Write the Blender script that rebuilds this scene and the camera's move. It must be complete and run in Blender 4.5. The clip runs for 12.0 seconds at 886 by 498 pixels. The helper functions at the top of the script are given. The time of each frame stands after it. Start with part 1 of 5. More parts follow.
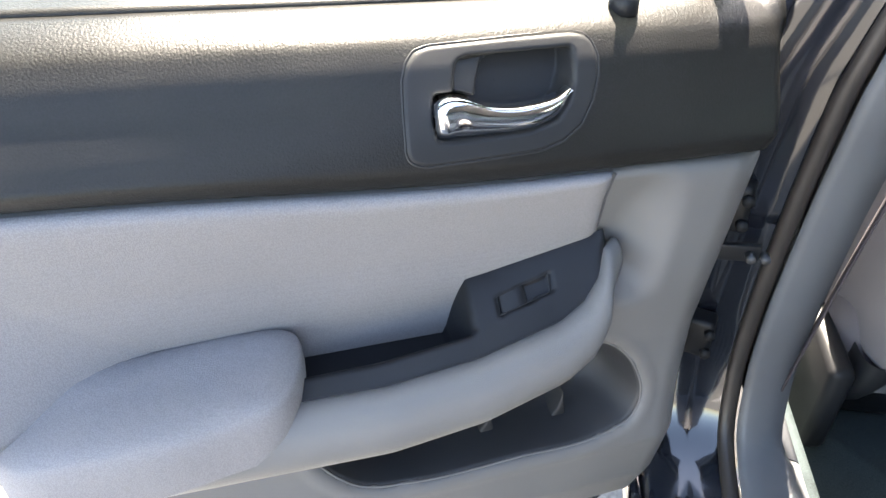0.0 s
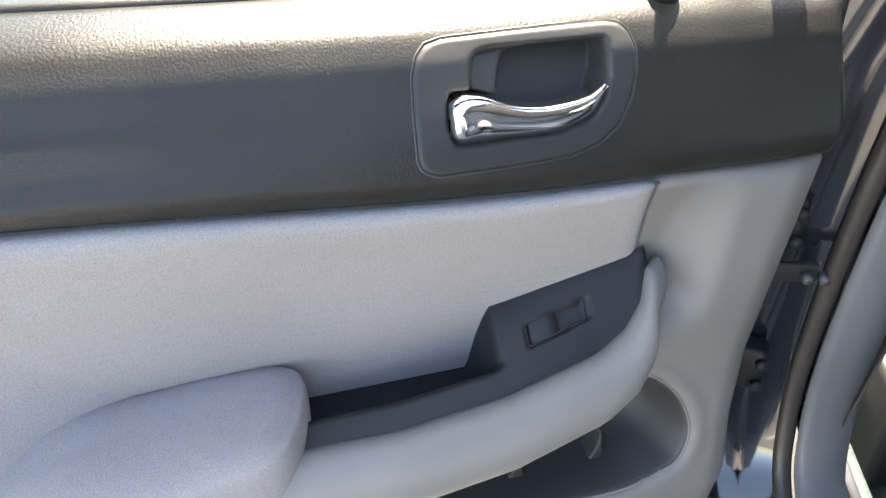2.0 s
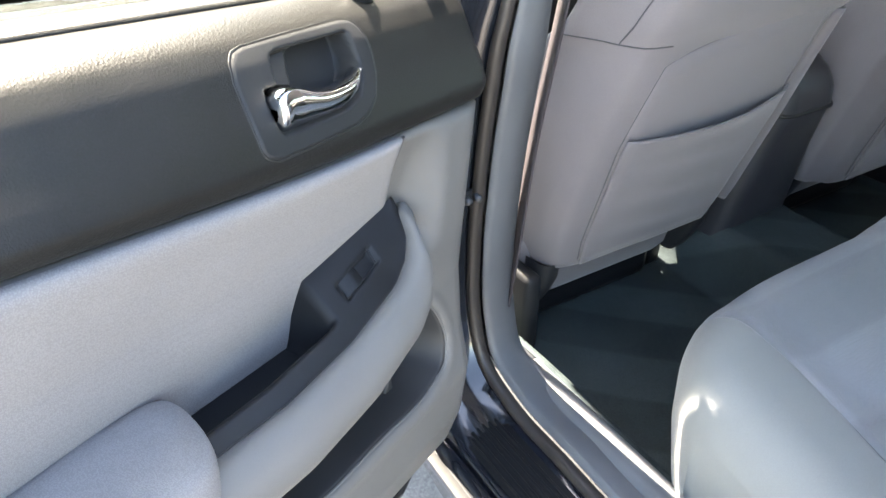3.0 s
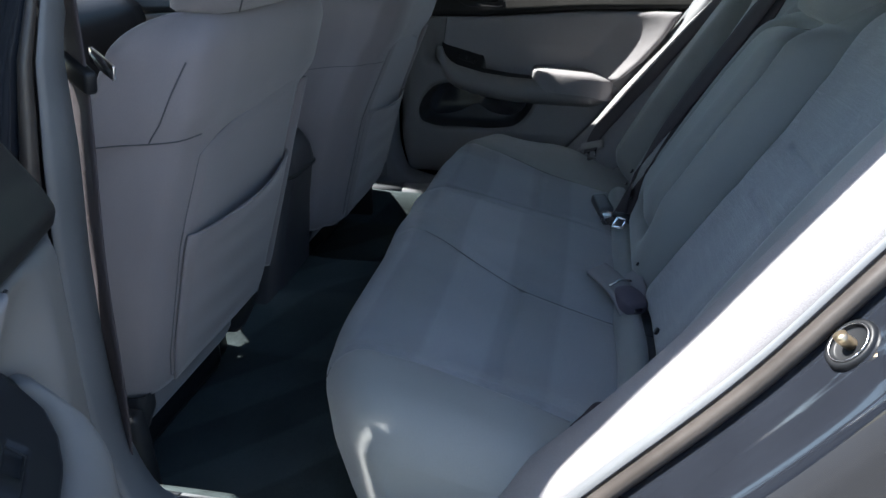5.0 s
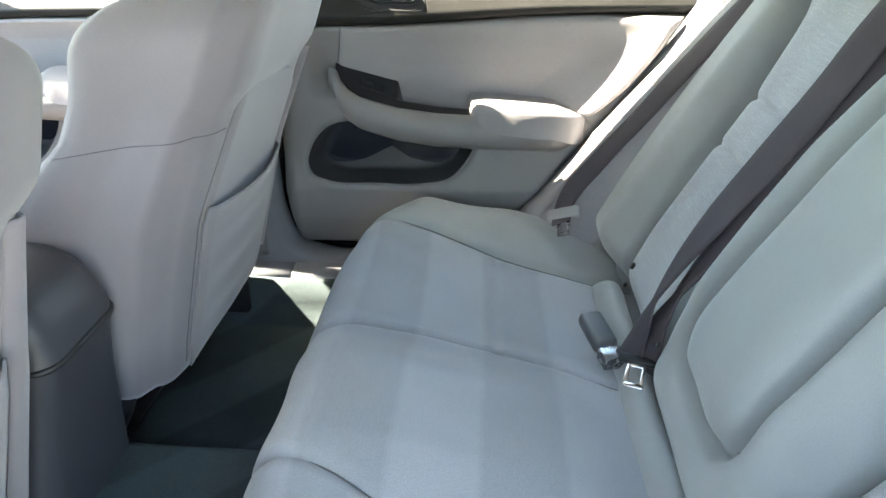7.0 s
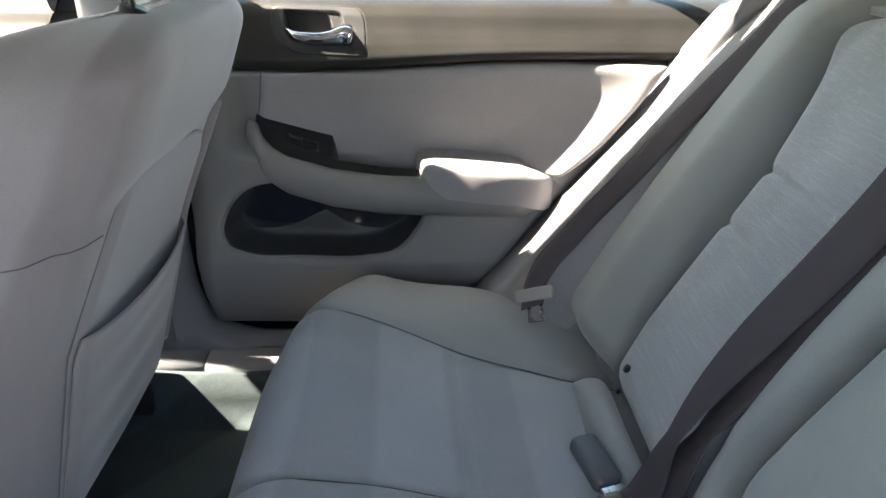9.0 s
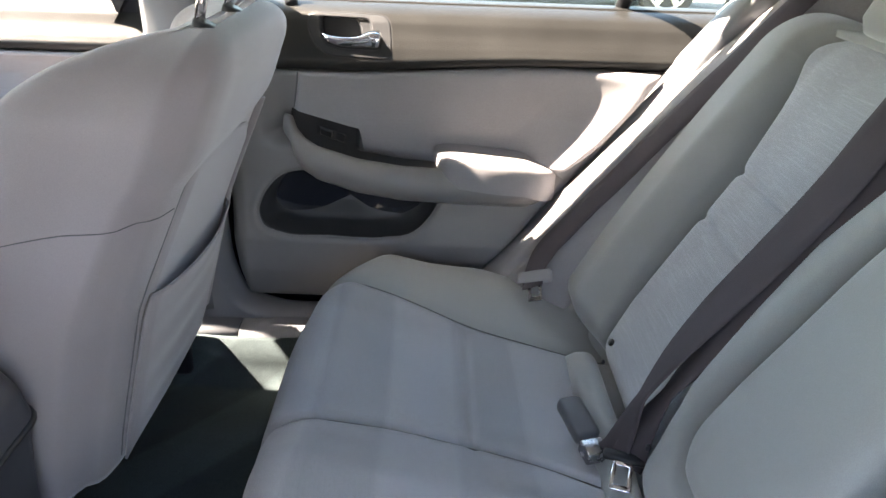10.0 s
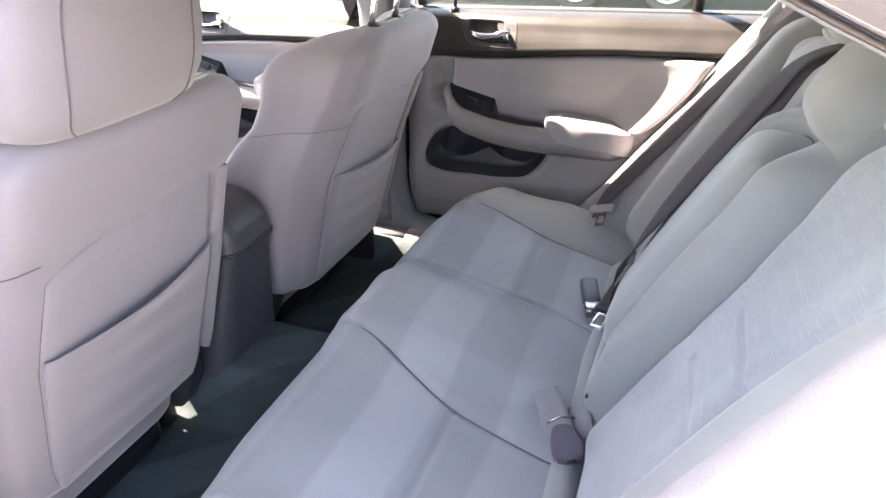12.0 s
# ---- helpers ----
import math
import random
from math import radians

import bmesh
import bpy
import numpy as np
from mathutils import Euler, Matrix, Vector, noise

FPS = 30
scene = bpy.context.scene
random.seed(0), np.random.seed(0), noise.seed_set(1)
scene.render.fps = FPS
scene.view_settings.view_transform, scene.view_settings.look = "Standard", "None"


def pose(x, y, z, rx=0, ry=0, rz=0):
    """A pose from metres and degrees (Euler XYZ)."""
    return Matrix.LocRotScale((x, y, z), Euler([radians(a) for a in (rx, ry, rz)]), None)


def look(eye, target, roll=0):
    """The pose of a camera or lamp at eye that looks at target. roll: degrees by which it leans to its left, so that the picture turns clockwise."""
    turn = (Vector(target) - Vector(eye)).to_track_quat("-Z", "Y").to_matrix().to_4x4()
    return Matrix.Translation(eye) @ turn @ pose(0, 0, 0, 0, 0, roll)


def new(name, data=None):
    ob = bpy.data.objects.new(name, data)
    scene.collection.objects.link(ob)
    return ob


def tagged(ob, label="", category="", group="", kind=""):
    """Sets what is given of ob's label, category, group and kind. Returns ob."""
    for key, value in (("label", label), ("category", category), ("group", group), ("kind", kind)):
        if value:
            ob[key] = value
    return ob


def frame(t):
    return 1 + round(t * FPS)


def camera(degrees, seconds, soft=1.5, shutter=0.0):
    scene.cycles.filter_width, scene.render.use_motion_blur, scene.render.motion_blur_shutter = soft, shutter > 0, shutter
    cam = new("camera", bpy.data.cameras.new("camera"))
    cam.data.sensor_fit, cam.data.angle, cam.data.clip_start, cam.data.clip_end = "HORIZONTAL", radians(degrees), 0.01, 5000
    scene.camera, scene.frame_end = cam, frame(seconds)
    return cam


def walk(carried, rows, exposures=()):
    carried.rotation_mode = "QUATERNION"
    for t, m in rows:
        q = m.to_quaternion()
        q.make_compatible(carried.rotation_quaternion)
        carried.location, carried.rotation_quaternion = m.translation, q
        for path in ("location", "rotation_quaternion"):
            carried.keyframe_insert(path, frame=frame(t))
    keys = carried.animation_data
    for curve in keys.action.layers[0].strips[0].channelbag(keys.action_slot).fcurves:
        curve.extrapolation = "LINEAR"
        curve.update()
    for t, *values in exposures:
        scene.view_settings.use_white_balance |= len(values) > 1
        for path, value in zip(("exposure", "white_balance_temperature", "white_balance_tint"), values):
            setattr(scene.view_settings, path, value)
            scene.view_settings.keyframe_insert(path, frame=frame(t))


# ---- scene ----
cam = camera(65.3, 12.0)
PATH = [
    (0, (-1.049, 0.058, 1.236), (-1.316, 1.62, 0.015), -2.0),
    (0.5, (-1.025, 0.122, 1.206), (-1.396, 1.677, 0.004), -2.1),
    (1, (-1.02, 0.145, 1.178), (-1.437, 1.703, -0.005), -3.9),
    (1.5, (-1.024, 0.145, 1.174), (-1.44, 1.714, 0.006), -4.0),
    (2, (-1.056, 0.108, 1.19), (-1.391, 1.713, 0.044), -4.3),
    (2.5, (-1.181, 0.071, 1.199), (-0.905, 1.664, 0.021), -1.4),
    (3, (-1.268, 0.03, 1.2), (-0.387, 1.457, 0.11), 0.1),
    (3.5, (-1.365, -0.042, 1.205), (-0.121, 1.147, 0.184), -2.6),
    (3.7, (-1.385, -0.032, 1.213), (-0.017, 1.019, 0.202), -4.1),
    (5.3, (-1.349, 0.157, 1.176), (0.426, 0.436, 0.296), -0.1),
    (5.5, (-1.253, 0.157, 1.204), (0.498, 0.422, 0.274), -0.4),
    (6, (-1.011, 0.162, 1.2), (0.752, 0.447, 0.301), -1.4),
    (6.5, (-0.819, 0.192, 1.179), (0.96, 0.457, 0.303), -0.9),
    (7, (-0.664, 0.246, 1.17), (1.107, 0.382, 0.249), -1.0),
    (7.5, (-0.517, 0.283, 1.16), (1.264, 0.306, 0.251), -0.3),
    (7.7, (-0.466, 0.303, 1.167), (1.317, 0.279, 0.26), 0.3),
    (9.3, (-0.404, 0.303, 1.181), (1.386, 0.207, 0.293), 1.4),
    (9.5, (-0.427, 0.3, 1.186), (1.362, 0.206, 0.296), 2.1),
    (10, (-0.536, 0.298, 1.228), (1.245, 0.263, 0.319), 2.2),
    (10.5, (-0.642, 0.23, 1.25), (1.128, 0.345, 0.325), 1.3),
    (11, (-0.745, 0.114, 1.253), (0.969, 0.543, 0.316), 1.2),
    (11.5, (-0.872, 0.02, 1.281), (0.791, 0.61, 0.339), 0.7),
    (12, (-1.059, -0.085, 1.32), (0.607, 0.548, 0.413), -1.7),
]
EXPOSURE = [(0, 3.60, 7700, 13), (0.5, 3.02, 7750, 14), (1.0, 2.89, 7800, 14), (1.5, 3.68, 8000, 14), (2.5, 3.76, 7950, 12), (3.5, 3.94, 7600, 11), (5.3, 1.97, 6300, 9), (5.6, 1.97, 6300, 9), (6.0, 2.72, 6500, 7), (6.5, 4.34, 7450, 6), (7.5, 4.72, 7950, 8), (9.5, 3.77, 7900, 15), (10.0, 4.17, 8000, 17), (10.5, 4.35, 8100, 18), (12, 4.52, 8300, 26)]
walk(cam, [(t, look(eye, target, roll)) for t, eye, target, roll in PATH], EXPOSURE)

# ---- world, sun and exposure ----
SUN_TO = Vector((0.040, 0.60, 0.80)).normalized()
world = bpy.data.worlds.new("sky")
scene.world = world
world.use_nodes = True
wn = world.node_tree.nodes
sky = wn.new("ShaderNodeTexSky")
sky.sky_type, sky.sun_disc = "NISHITA", False
sky.sun_elevation = math.asin(SUN_TO.z)
sky.sun_rotation = math.atan2(SUN_TO.x, SUN_TO.y)
world.node_tree.links.new(sky.outputs[0], wn["Background"].inputs[0])
wn["Background"].inputs[1].default_value = 0.13
sun = new("sun", bpy.data.lights.new("sun", "SUN"))
sun.data.energy, sun.data.angle, sun.data.color = 5.0, radians(0.53), (1.0, 0.97, 0.92)
sun.matrix_world = look(SUN_TO * 20, (0, 0, 0))


# ---- materials ----
def material(name, col, rough=0.6, metal=0.0, grain=(0.0, 400.0), stain=(0.0, 8.0), bump=0.0, coat=0.0, sheen=0.0, spec=0.5, weave=None, bands=None, streak=0.0):
    """A procedural surface: fine grain and wide stains vary colour and roughness, bump gives relief; weave (count per metre, depth) is a woven cloth."""
    m = bpy.data.materials.new(name)
    m.use_nodes = True
    t = m.node_tree
    b = t.nodes["Principled BSDF"]
    b.inputs["Roughness"].default_value, b.inputs["Metallic"].default_value = rough, metal
    b.inputs["Coat Weight"].default_value, b.inputs["Sheen Weight"].default_value = coat, sheen
    b.inputs["Coat Roughness"].default_value = 0.06
    b.inputs["Specular IOR Level"].default_value = spec
    co = t.nodes.new("ShaderNodeTexCoord").outputs["Object"]

    def noise_tex(scale, detail=3.0):
        n = t.nodes.new("ShaderNodeTexNoise")
        n.inputs["Scale"].default_value, n.inputs["Detail"].default_value = scale, detail
        t.links.new(co, n.inputs["Vector"])
        return n.outputs["Fac"]

    def remap(src, lo, hi):
        r = t.nodes.new("ShaderNodeMapRange")
        r.inputs["From Min"].default_value, r.inputs["From Max"].default_value = 0.3, 0.7
        r.inputs["To Min"].default_value, r.inputs["To Max"].default_value = lo, hi
        t.links.new(src, r.inputs["Value"])
        return r.outputs[0]

    def times(a, c):
        x = t.nodes.new("ShaderNodeMath")
        x.operation = "MULTIPLY"
        t.links.new(a, x.inputs[0])
        t.links.new(c, x.inputs[1])
        return x.outputs[0]

    g = noise_tex(grain[1], 4.0)
    s = noise_tex(stain[1], 5.0)
    k = times(remap(g, 1 - grain[0], 1 + grain[0]), remap(s, 1 - stain[0], 1 + stain[0]))
    height = g
    if weave:
        v = t.nodes.new("ShaderNodeTexVoronoi")
        v.inputs["Scale"].default_value, v.inputs["Randomness"].default_value = weave[0], 0.75
        t.links.new(co, v.inputs["Vector"])
        height = remap(v.outputs["Distance"], 1.0, 0.0)
        k = times(k, remap(height, 1 - weave[1], 1 + weave[1]))
    if bands:
        w = t.nodes.new("ShaderNodeTexWave")
        w.bands_direction, w.wave_profile = bands[0], "SIN"
        w.inputs["Scale"].default_value, w.inputs["Distortion"].default_value = bands[1], 1.2
        w.inputs["Detail"].default_value, w.inputs["Detail Scale"].default_value = 1.0, 0.6
        t.links.new(co, w.inputs["Vector"])
        r = t.nodes.new("ShaderNodeMapRange")
        r.inputs["From Min"].default_value, r.inputs["From Max"].default_value = 0.42, 0.58
        r.inputs["To Min"].default_value, r.inputs["To Max"].default_value = 1 - bands[2], 1 + bands[2]
        t.links.new(w.outputs["Fac"], r.inputs["Value"])
        k = times(k, r.outputs[0])
    if streak:
        mp = t.nodes.new("ShaderNodeMapping")
        mp.inputs["Scale"].default_value = (16, 380, 380)
        t.links.new(co, mp.inputs["Vector"])
        n = t.nodes.new("ShaderNodeTexNoise")
        n.inputs["Scale"].default_value, n.inputs["Detail"].default_value = 1.0, 2.0
        t.links.new(mp.outputs[0], n.inputs["Vector"])
        r = t.nodes.new("ShaderNodeMapRange")
        r.inputs["From Min"].default_value, r.inputs["From Max"].default_value = 0.5, 0.72
        r.inputs["To Min"].default_value, r.inputs["To Max"].default_value = 1.0, 1.0 + streak * 2
        t.links.new(n.outputs["Fac"], r.inputs["Value"])
        k = times(k, r.outputs[0])
    mix = t.nodes.new("ShaderNodeVectorMath")
    mix.operation = "SCALE"
    mix.inputs[0].default_value = col
    t.links.new(k, mix.inputs["Scale"])
    t.links.new(mix.outputs[0], b.inputs["Base Color"])
    r = t.nodes.new("ShaderNodeMath")
    r.operation = "MULTIPLY"
    r.inputs[1].default_value = rough
    t.links.new(remap(s, 0.88, 1.12), r.inputs[0])
    t.links.new(r.outputs[0], b.inputs["Roughness"])
    if bump:
        bp = t.nodes.new("ShaderNodeBump")
        bp.inputs["Strength"].default_value, bp.inputs["Distance"].default_value = bump, 0.0012
        t.links.new(height, bp.inputs["Height"])
        t.links.new(bp.outputs[0], b.inputs["Normal"])
    return m


CLOTH = material("seat_cloth", (0.268, 0.276, 0.285), 0.9, grain=(0.10, 900), stain=(0.12, 5), bump=0.35, sheen=0.25, spec=0.2, weave=(820, 0.06), streak=0.08)
# bands are brushed nap, with some sheen and shading put into the colour
CLOTH_SEAT = material("striped_seat_cloth", (0.250, 0.258, 0.270), 0.9, grain=(0.10, 900), stain=(0.07, 5), bump=0.35, sheen=0.25, spec=0.2, weave=(820, 0.06), bands=("Y", 1.55, 0.09))
CLOTH_PLAIN = material("plain_cloth", (0.220, 0.228, 0.224), 0.9, grain=(0.08, 1200), stain=(0.05, 6), bump=0.25, sheen=0.25, spec=0.2)
CLOTH_BACK = material("seat_back_cloth", (0.184, 0.168, 0.177), 0.9, grain=(0.10, 1200), stain=(0.06, 6), bump=0.25, sheen=0.25, spec=0.2)
CLOTH_DOOR = material("door_cloth", (0.212, 0.205, 0.211), 0.92, grain=(0.08, 1500), stain=(0.05, 7), bump=0.14, sheen=0.05, spec=0.15, weave=(760, 0.07))
VINYL = material("grey_vinyl", (0.134, 0.132, 0.131), 0.5, grain=(0.05, 1400), stain=(0.05, 9), bump=0.25, spec=0.4)
DARK_VINYL = material("dark_vinyl", (0.014, 0.014, 0.0135), 0.38, grain=(0.12, 620), stain=(0.12, 10), bump=0.34, spec=0.22)
DARK_PLASTIC = material("dark_plastic", (0.019, 0.020, 0.022), 0.46, grain=(0.06, 1800), stain=(0.05, 15), bump=0.12, spec=0.22)
POCKET_PLASTIC = material("pocket_plastic", (0.025, 0.026, 0.029), 0.55, grain=(0.08, 900), stain=(0.12, 12), bump=0.2)
GREY_PLASTIC = material("grey_plastic", (0.058, 0.061, 0.067), 0.45, grain=(0.06, 1500), stain=(0.06, 12), bump=0.15)
CONSOLE_PLASTIC = material("console_plastic", (0.042, 0.043, 0.050), 0.42, grain=(0.08, 1200), stain=(0.08, 12), bump=0.2)
BLACK_PLASTIC = material("black_plastic", (0.011, 0.012, 0.014), 0.40, grain=(0.06, 1800), stain=(0.06, 20), bump=0.12, spec=0.25)
TRIM_PLASTIC = material("trim_plastic", (0.115, 0.122, 0.132), 0.5, grain=(0.06, 1500), stain=(0.10, 9), bump=0.15)
PALE_TRIM = material("pale_trim", (0.21, 0.205, 0.205), 0.55, grain=(0.05, 1500), stain=(0.06, 10), bump=0.15)
RUBBER = material("black_rubber", (0.014, 0.014, 0.015), 0.45, grain=(0.10, 900), stain=(0.10, 20), bump=0.15)
CHROME = material("chrome", (0.85, 0.85, 0.86), 0.06, 1.0, stain=(0.03, 30))
STEEL = material("steel", (0.36, 0.36, 0.37), 0.26, 1.0, stain=(0.08, 60))
PAINT = material("black_paint", (0.012, 0.014, 0.019), 0.10, grain=(0.06, 2500), stain=(0.10, 14), coat=1.0, spec=0.40)
# lighter brown of sunlit, dusty rubber put into the seals' base colour
SUNLIT_RUBBER = material("sunlit_seal_rubber", (0.040, 0.034, 0.031), 0.42, grain=(0.10, 900), stain=(0.14, 20), bump=0.15)
BRASS = material("yellowed_steel", (0.52, 0.41, 0.27), 0.34, 1.0, stain=(0.12, 60))
COVER = material("buckle_cover_cloth", (0.095, 0.083, 0.104), 0.85, grain=(0.12, 1400), stain=(0.08, 15), bump=0.35, spec=0.2)
CARPET = material("carpet", (0.050, 0.064, 0.067), 1.0, grain=(0.45, 900), stain=(0.18, 7), bump=1.0, spec=0.05, bands=("DIAGONAL", 1.9, 0.16))
BELT = material("belt_webbing", (0.050, 0.042, 0.047), 0.75, grain=(0.12, 1600), stain=(0.08, 15), bump=0.4, spec=0.3)
STRAP = material("grey_webbing", (0.20, 0.195, 0.205), 0.8, grain=(0.12, 1600), stain=(0.08, 15), bump=0.4, spec=0.3)
# dark thread colour, which also stands in for shadow in some creases
SEAM = material("seam_thread_and_shade", (0.075, 0.077, 0.083), 0.9, grain=(0.15, 900))
HEADLINER = material("headliner", (0.46, 0.45, 0.44), 0.95, grain=(0.05, 900), stain=(0.04, 5))
ASPHALT = material("asphalt", (0.17, 0.165, 0.155), 0.9, grain=(0.35, 120), stain=(0.18, 0.7), bump=0.6)
LINE = material("line_paint", (0.72, 0.72, 0.70), 0.8, grain=(0.12, 150), stain=(0.12, 3))
WHITE_PAINT = material("white_car_paint", (0.72, 0.72, 0.71), 0.3, stain=(0.04, 2), coat=1.0)
DARK_PAINT = material("dark_car_paint", (0.05, 0.05, 0.055), 0.3, stain=(0.06, 2), coat=1.0)
TYRE = material("tyre_rubber", (0.03, 0.03, 0.03), 0.8, grain=(0.2, 80))
ALLOY = material("alloy", (0.6, 0.6, 0.6), 0.3, 1.0)


def glass(name, tint):
    m = bpy.data.materials.new(name)
    m.use_nodes = True
    b = m.node_tree.nodes["Principled BSDF"]
    b.inputs["Base Color"].default_value = (*tint, 1)
    b.inputs["Transmission Weight"].default_value, b.inputs["Roughness"].default_value, b.inputs["IOR"].default_value = 1.0, 0.0, 1.0
    b.inputs["Specular IOR Level"].default_value = 0.5
    g = m.node_tree.nodes.new("ShaderNodeBsdfGlossy")
    g.inputs["Roughness"].default_value = 0.01
    f = m.node_tree.nodes.new("ShaderNodeFresnel")
    f.inputs[0].default_value = 1.45
    tr = m.node_tree.nodes.new("ShaderNodeBsdfTransparent")
    tr.inputs[0].default_value = (*tint, 1)
    mx = m.node_tree.nodes.new("ShaderNodeMixShader")
    out = m.node_tree.nodes["Material Output"]
    for a, c in ((f.outputs[0], mx.inputs[0]), (tr.outputs[0], mx.inputs[1]), (g.outputs[0], mx.inputs[2]), (mx.outputs[0], out.inputs[0])):
        m.node_tree.links.new(a, c)
    m.node_tree.nodes.remove(b)
    return m


GLASS = glass("window_glass", (0.80, 0.87, 0.83))
# glass of the unseen rear window, darkened to weaken light from behind
DIMMING = glass("dimming_glass", (0.30, 0.36, 0.34))


# ---- mesh helpers ----
def part(name, bm, mat, parent=None, label="", smooth=True, solid=0.0, bevel=0.0):
    me = bpy.data.meshes.new(name)
    bm.to_mesh(me)
    bm.free()
    me.materials.append(mat)
    if smooth:
        me.shade_smooth()
    ob = new(name, me)
    if parent:
        ob.parent = parent
    if solid:
        md = ob.modifiers.new("thickness", "SOLIDIFY")
        md.thickness, md.offset = solid, 0.0
    if bevel:
        md = ob.modifiers.new("edge", "BEVEL")
        md.width, md.segments, md.limit_method = bevel, 3, "ANGLE"
        me.shade_smooth()
        md2 = ob.modifiers.new("flat", "WEIGHTED_NORMAL")
    if label:
        tagged(ob, label)
    return ob


def thing(name, at, label, category, group="", kind="", turn=0.0):
    ob = new(name)
    ob.matrix_world = pose(*at, 0, 0, turn)
    return tagged(ob, label, category, group, kind)


def sheet(P, keep=None, closed=(False, False)):
    """A mesh from an array of places [nu, nv, 3]; keep is a mask of its faces."""
    nu, nv = P.shape[:2]
    bm = bmesh.new()
    vs = [[bm.verts.new(P[i, j]) for j in range(nv)] for i in range(nu)]
    for i in range(nu - (not closed[0])):
        for j in range(nv - (not closed[1])):
            if keep is None or keep[i, j]:
                i2, j2 = (i + 1) % nu, (j + 1) % nv
                try:
                    bm.faces.new((vs[i][j], vs[i2][j], vs[i2][j2], vs[i][j2]))
                except ValueError:
                    pass
    loose = [v for v in bm.verts if not v.link_faces]
    bmesh.ops.delete(bm, geom=loose, context="VERTS")
    return bm


def smooth01(x):
    x = np.clip(x, 0, 1)
    return x * x * (3 - 2 * x)


def curve(points, n):
    """n places along a smooth line through the points."""
    p = np.array(points, float)
    d = np.r_[0, np.cumsum(np.linalg.norm(np.diff(p, axis=0), axis=1))]
    m = np.gradient(p, d, axis=0) if len(p) > 2 else np.tile((p[1] - p[0]) / d[-1], (2, 1))
    s = np.linspace(0, d[-1], n)
    k = np.clip(np.searchsorted(d, s, "right") - 1, 0, len(p) - 2)
    h = (d[k + 1] - d[k])[:, None]
    t = ((s - d[k])[:, None]) / h
    return (2 * t**3 - 3 * t**2 + 1) * p[k] + (t**3 - 2 * t**2 + t) * h * m[k] + (3 * t**2 - 2 * t**3) * p[k + 1] + (t**3 - t**2) * h * m[k + 1]


def ring(points, n):
    """n places round a closed smooth line."""
    p = np.array(points, float)
    q = np.concatenate([p[-3:], p, p[:3]])
    d = np.r_[0, np.cumsum(np.linalg.norm(np.diff(q, axis=0), axis=1))]
    m = np.gradient(q, d, axis=0)
    s = np.linspace(d[3], d[len(p) + 3], n, endpoint=False)
    k = np.clip(np.searchsorted(d, s, "right") - 1, 0, len(q) - 2)
    h = (d[k + 1] - d[k])[:, None]
    t = ((s - d[k])[:, None]) / h
    return (2 * t**3 - 3 * t**2 + 1) * q[k] + (t**3 - 2 * t**2 + t) * h * m[k] + (3 * t**2 - 2 * t**3) * q[k + 1] + (t**3 - t**2) * h * m[k + 1]


def polyline(points, n):
    p = np.array(points, float)
    d = np.r_[0, np.cumsum(np.linalg.norm(np.diff(p, axis=0), axis=1))]
    s = np.linspace(0, d[-1], n)
    return np.stack([np.interp(s, d, p[:, k]) for k in range(p.shape[1])], 1)


def coons(bottom, top, left, right):
    """Places [nu, nv, 2] filled in between four edge lines."""
    nu, nv = len(bottom), len(left)
    s, t = np.linspace(0, 1, nu)[:, None, None], np.linspace(0, 1, nv)[None, :, None]
    b, tp, l, r = bottom[:, None], top[:, None], left[None], right[None]
    return (1 - t) * b + t * tp + (1 - s) * l + s * r - ((1 - s) * (1 - t) * bottom[0] + s * (1 - t) * bottom[-1] + (1 - s) * t * top[0] + s * t * top[-1])


def inside(poly, Q):
    """Signed distance from the places Q [..., 2] to a closed outline: positive within."""
    a = np.array(poly, float)
    b = np.roll(a, -1, axis=0)
    best = np.full(Q.shape[:-1], 1e9)
    odd = np.zeros(Q.shape[:-1], bool)
    for p, q in zip(a, b):
        e, w = q - p, Q - p
        t = np.clip((w @ e) / (e @ e), 0, 1)
        best = np.minimum(best, np.linalg.norm(w - t[..., None] * e, axis=-1))
        cross = (p[1] > Q[..., 1]) != (q[1] > Q[..., 1])
        with np.errstate(divide="ignore", invalid="ignore"):
            odd ^= cross & (Q[..., 0] < (q[0] - p[0]) * (Q[..., 1] - p[1]) / (q[1] - p[1] + 1e-12) + p[0])
    return np.where(odd, best, -best)


def line_off(pts, Q):
    """Distance from the places Q to an open line."""
    a = np.array(pts, float)
    best = np.full(Q.shape[:-1], 1e9)
    for p, q in zip(a[:-1], a[1:]):
        e, w = q - p, Q - p
        t = np.clip((w @ e) / (e @ e), 0, 1)
        best = np.minimum(best, np.linalg.norm(w - t[..., None] * e, axis=-1))
    return best


def prism(outline, place, lo, hi):
    """A solid from a flat outline, pulled from lo to hi; place turns (a, b, depth) into a place."""
    bm = bmesh.new()
    n = len(outline)
    A = [bm.verts.new(place(a, b, lo)) for a, b in outline]
    B = [bm.verts.new(place(a, b, hi)) for a, b in outline]
    bm.faces.new(A)
    bm.faces.new(B[::-1])
    for i in range(n):
        j = (i + 1) % n
        bm.faces.new((A[j], A[i], B[i], B[j]))
    bmesh.ops.recalc_face_normals(bm, faces=bm.faces)
    return bm


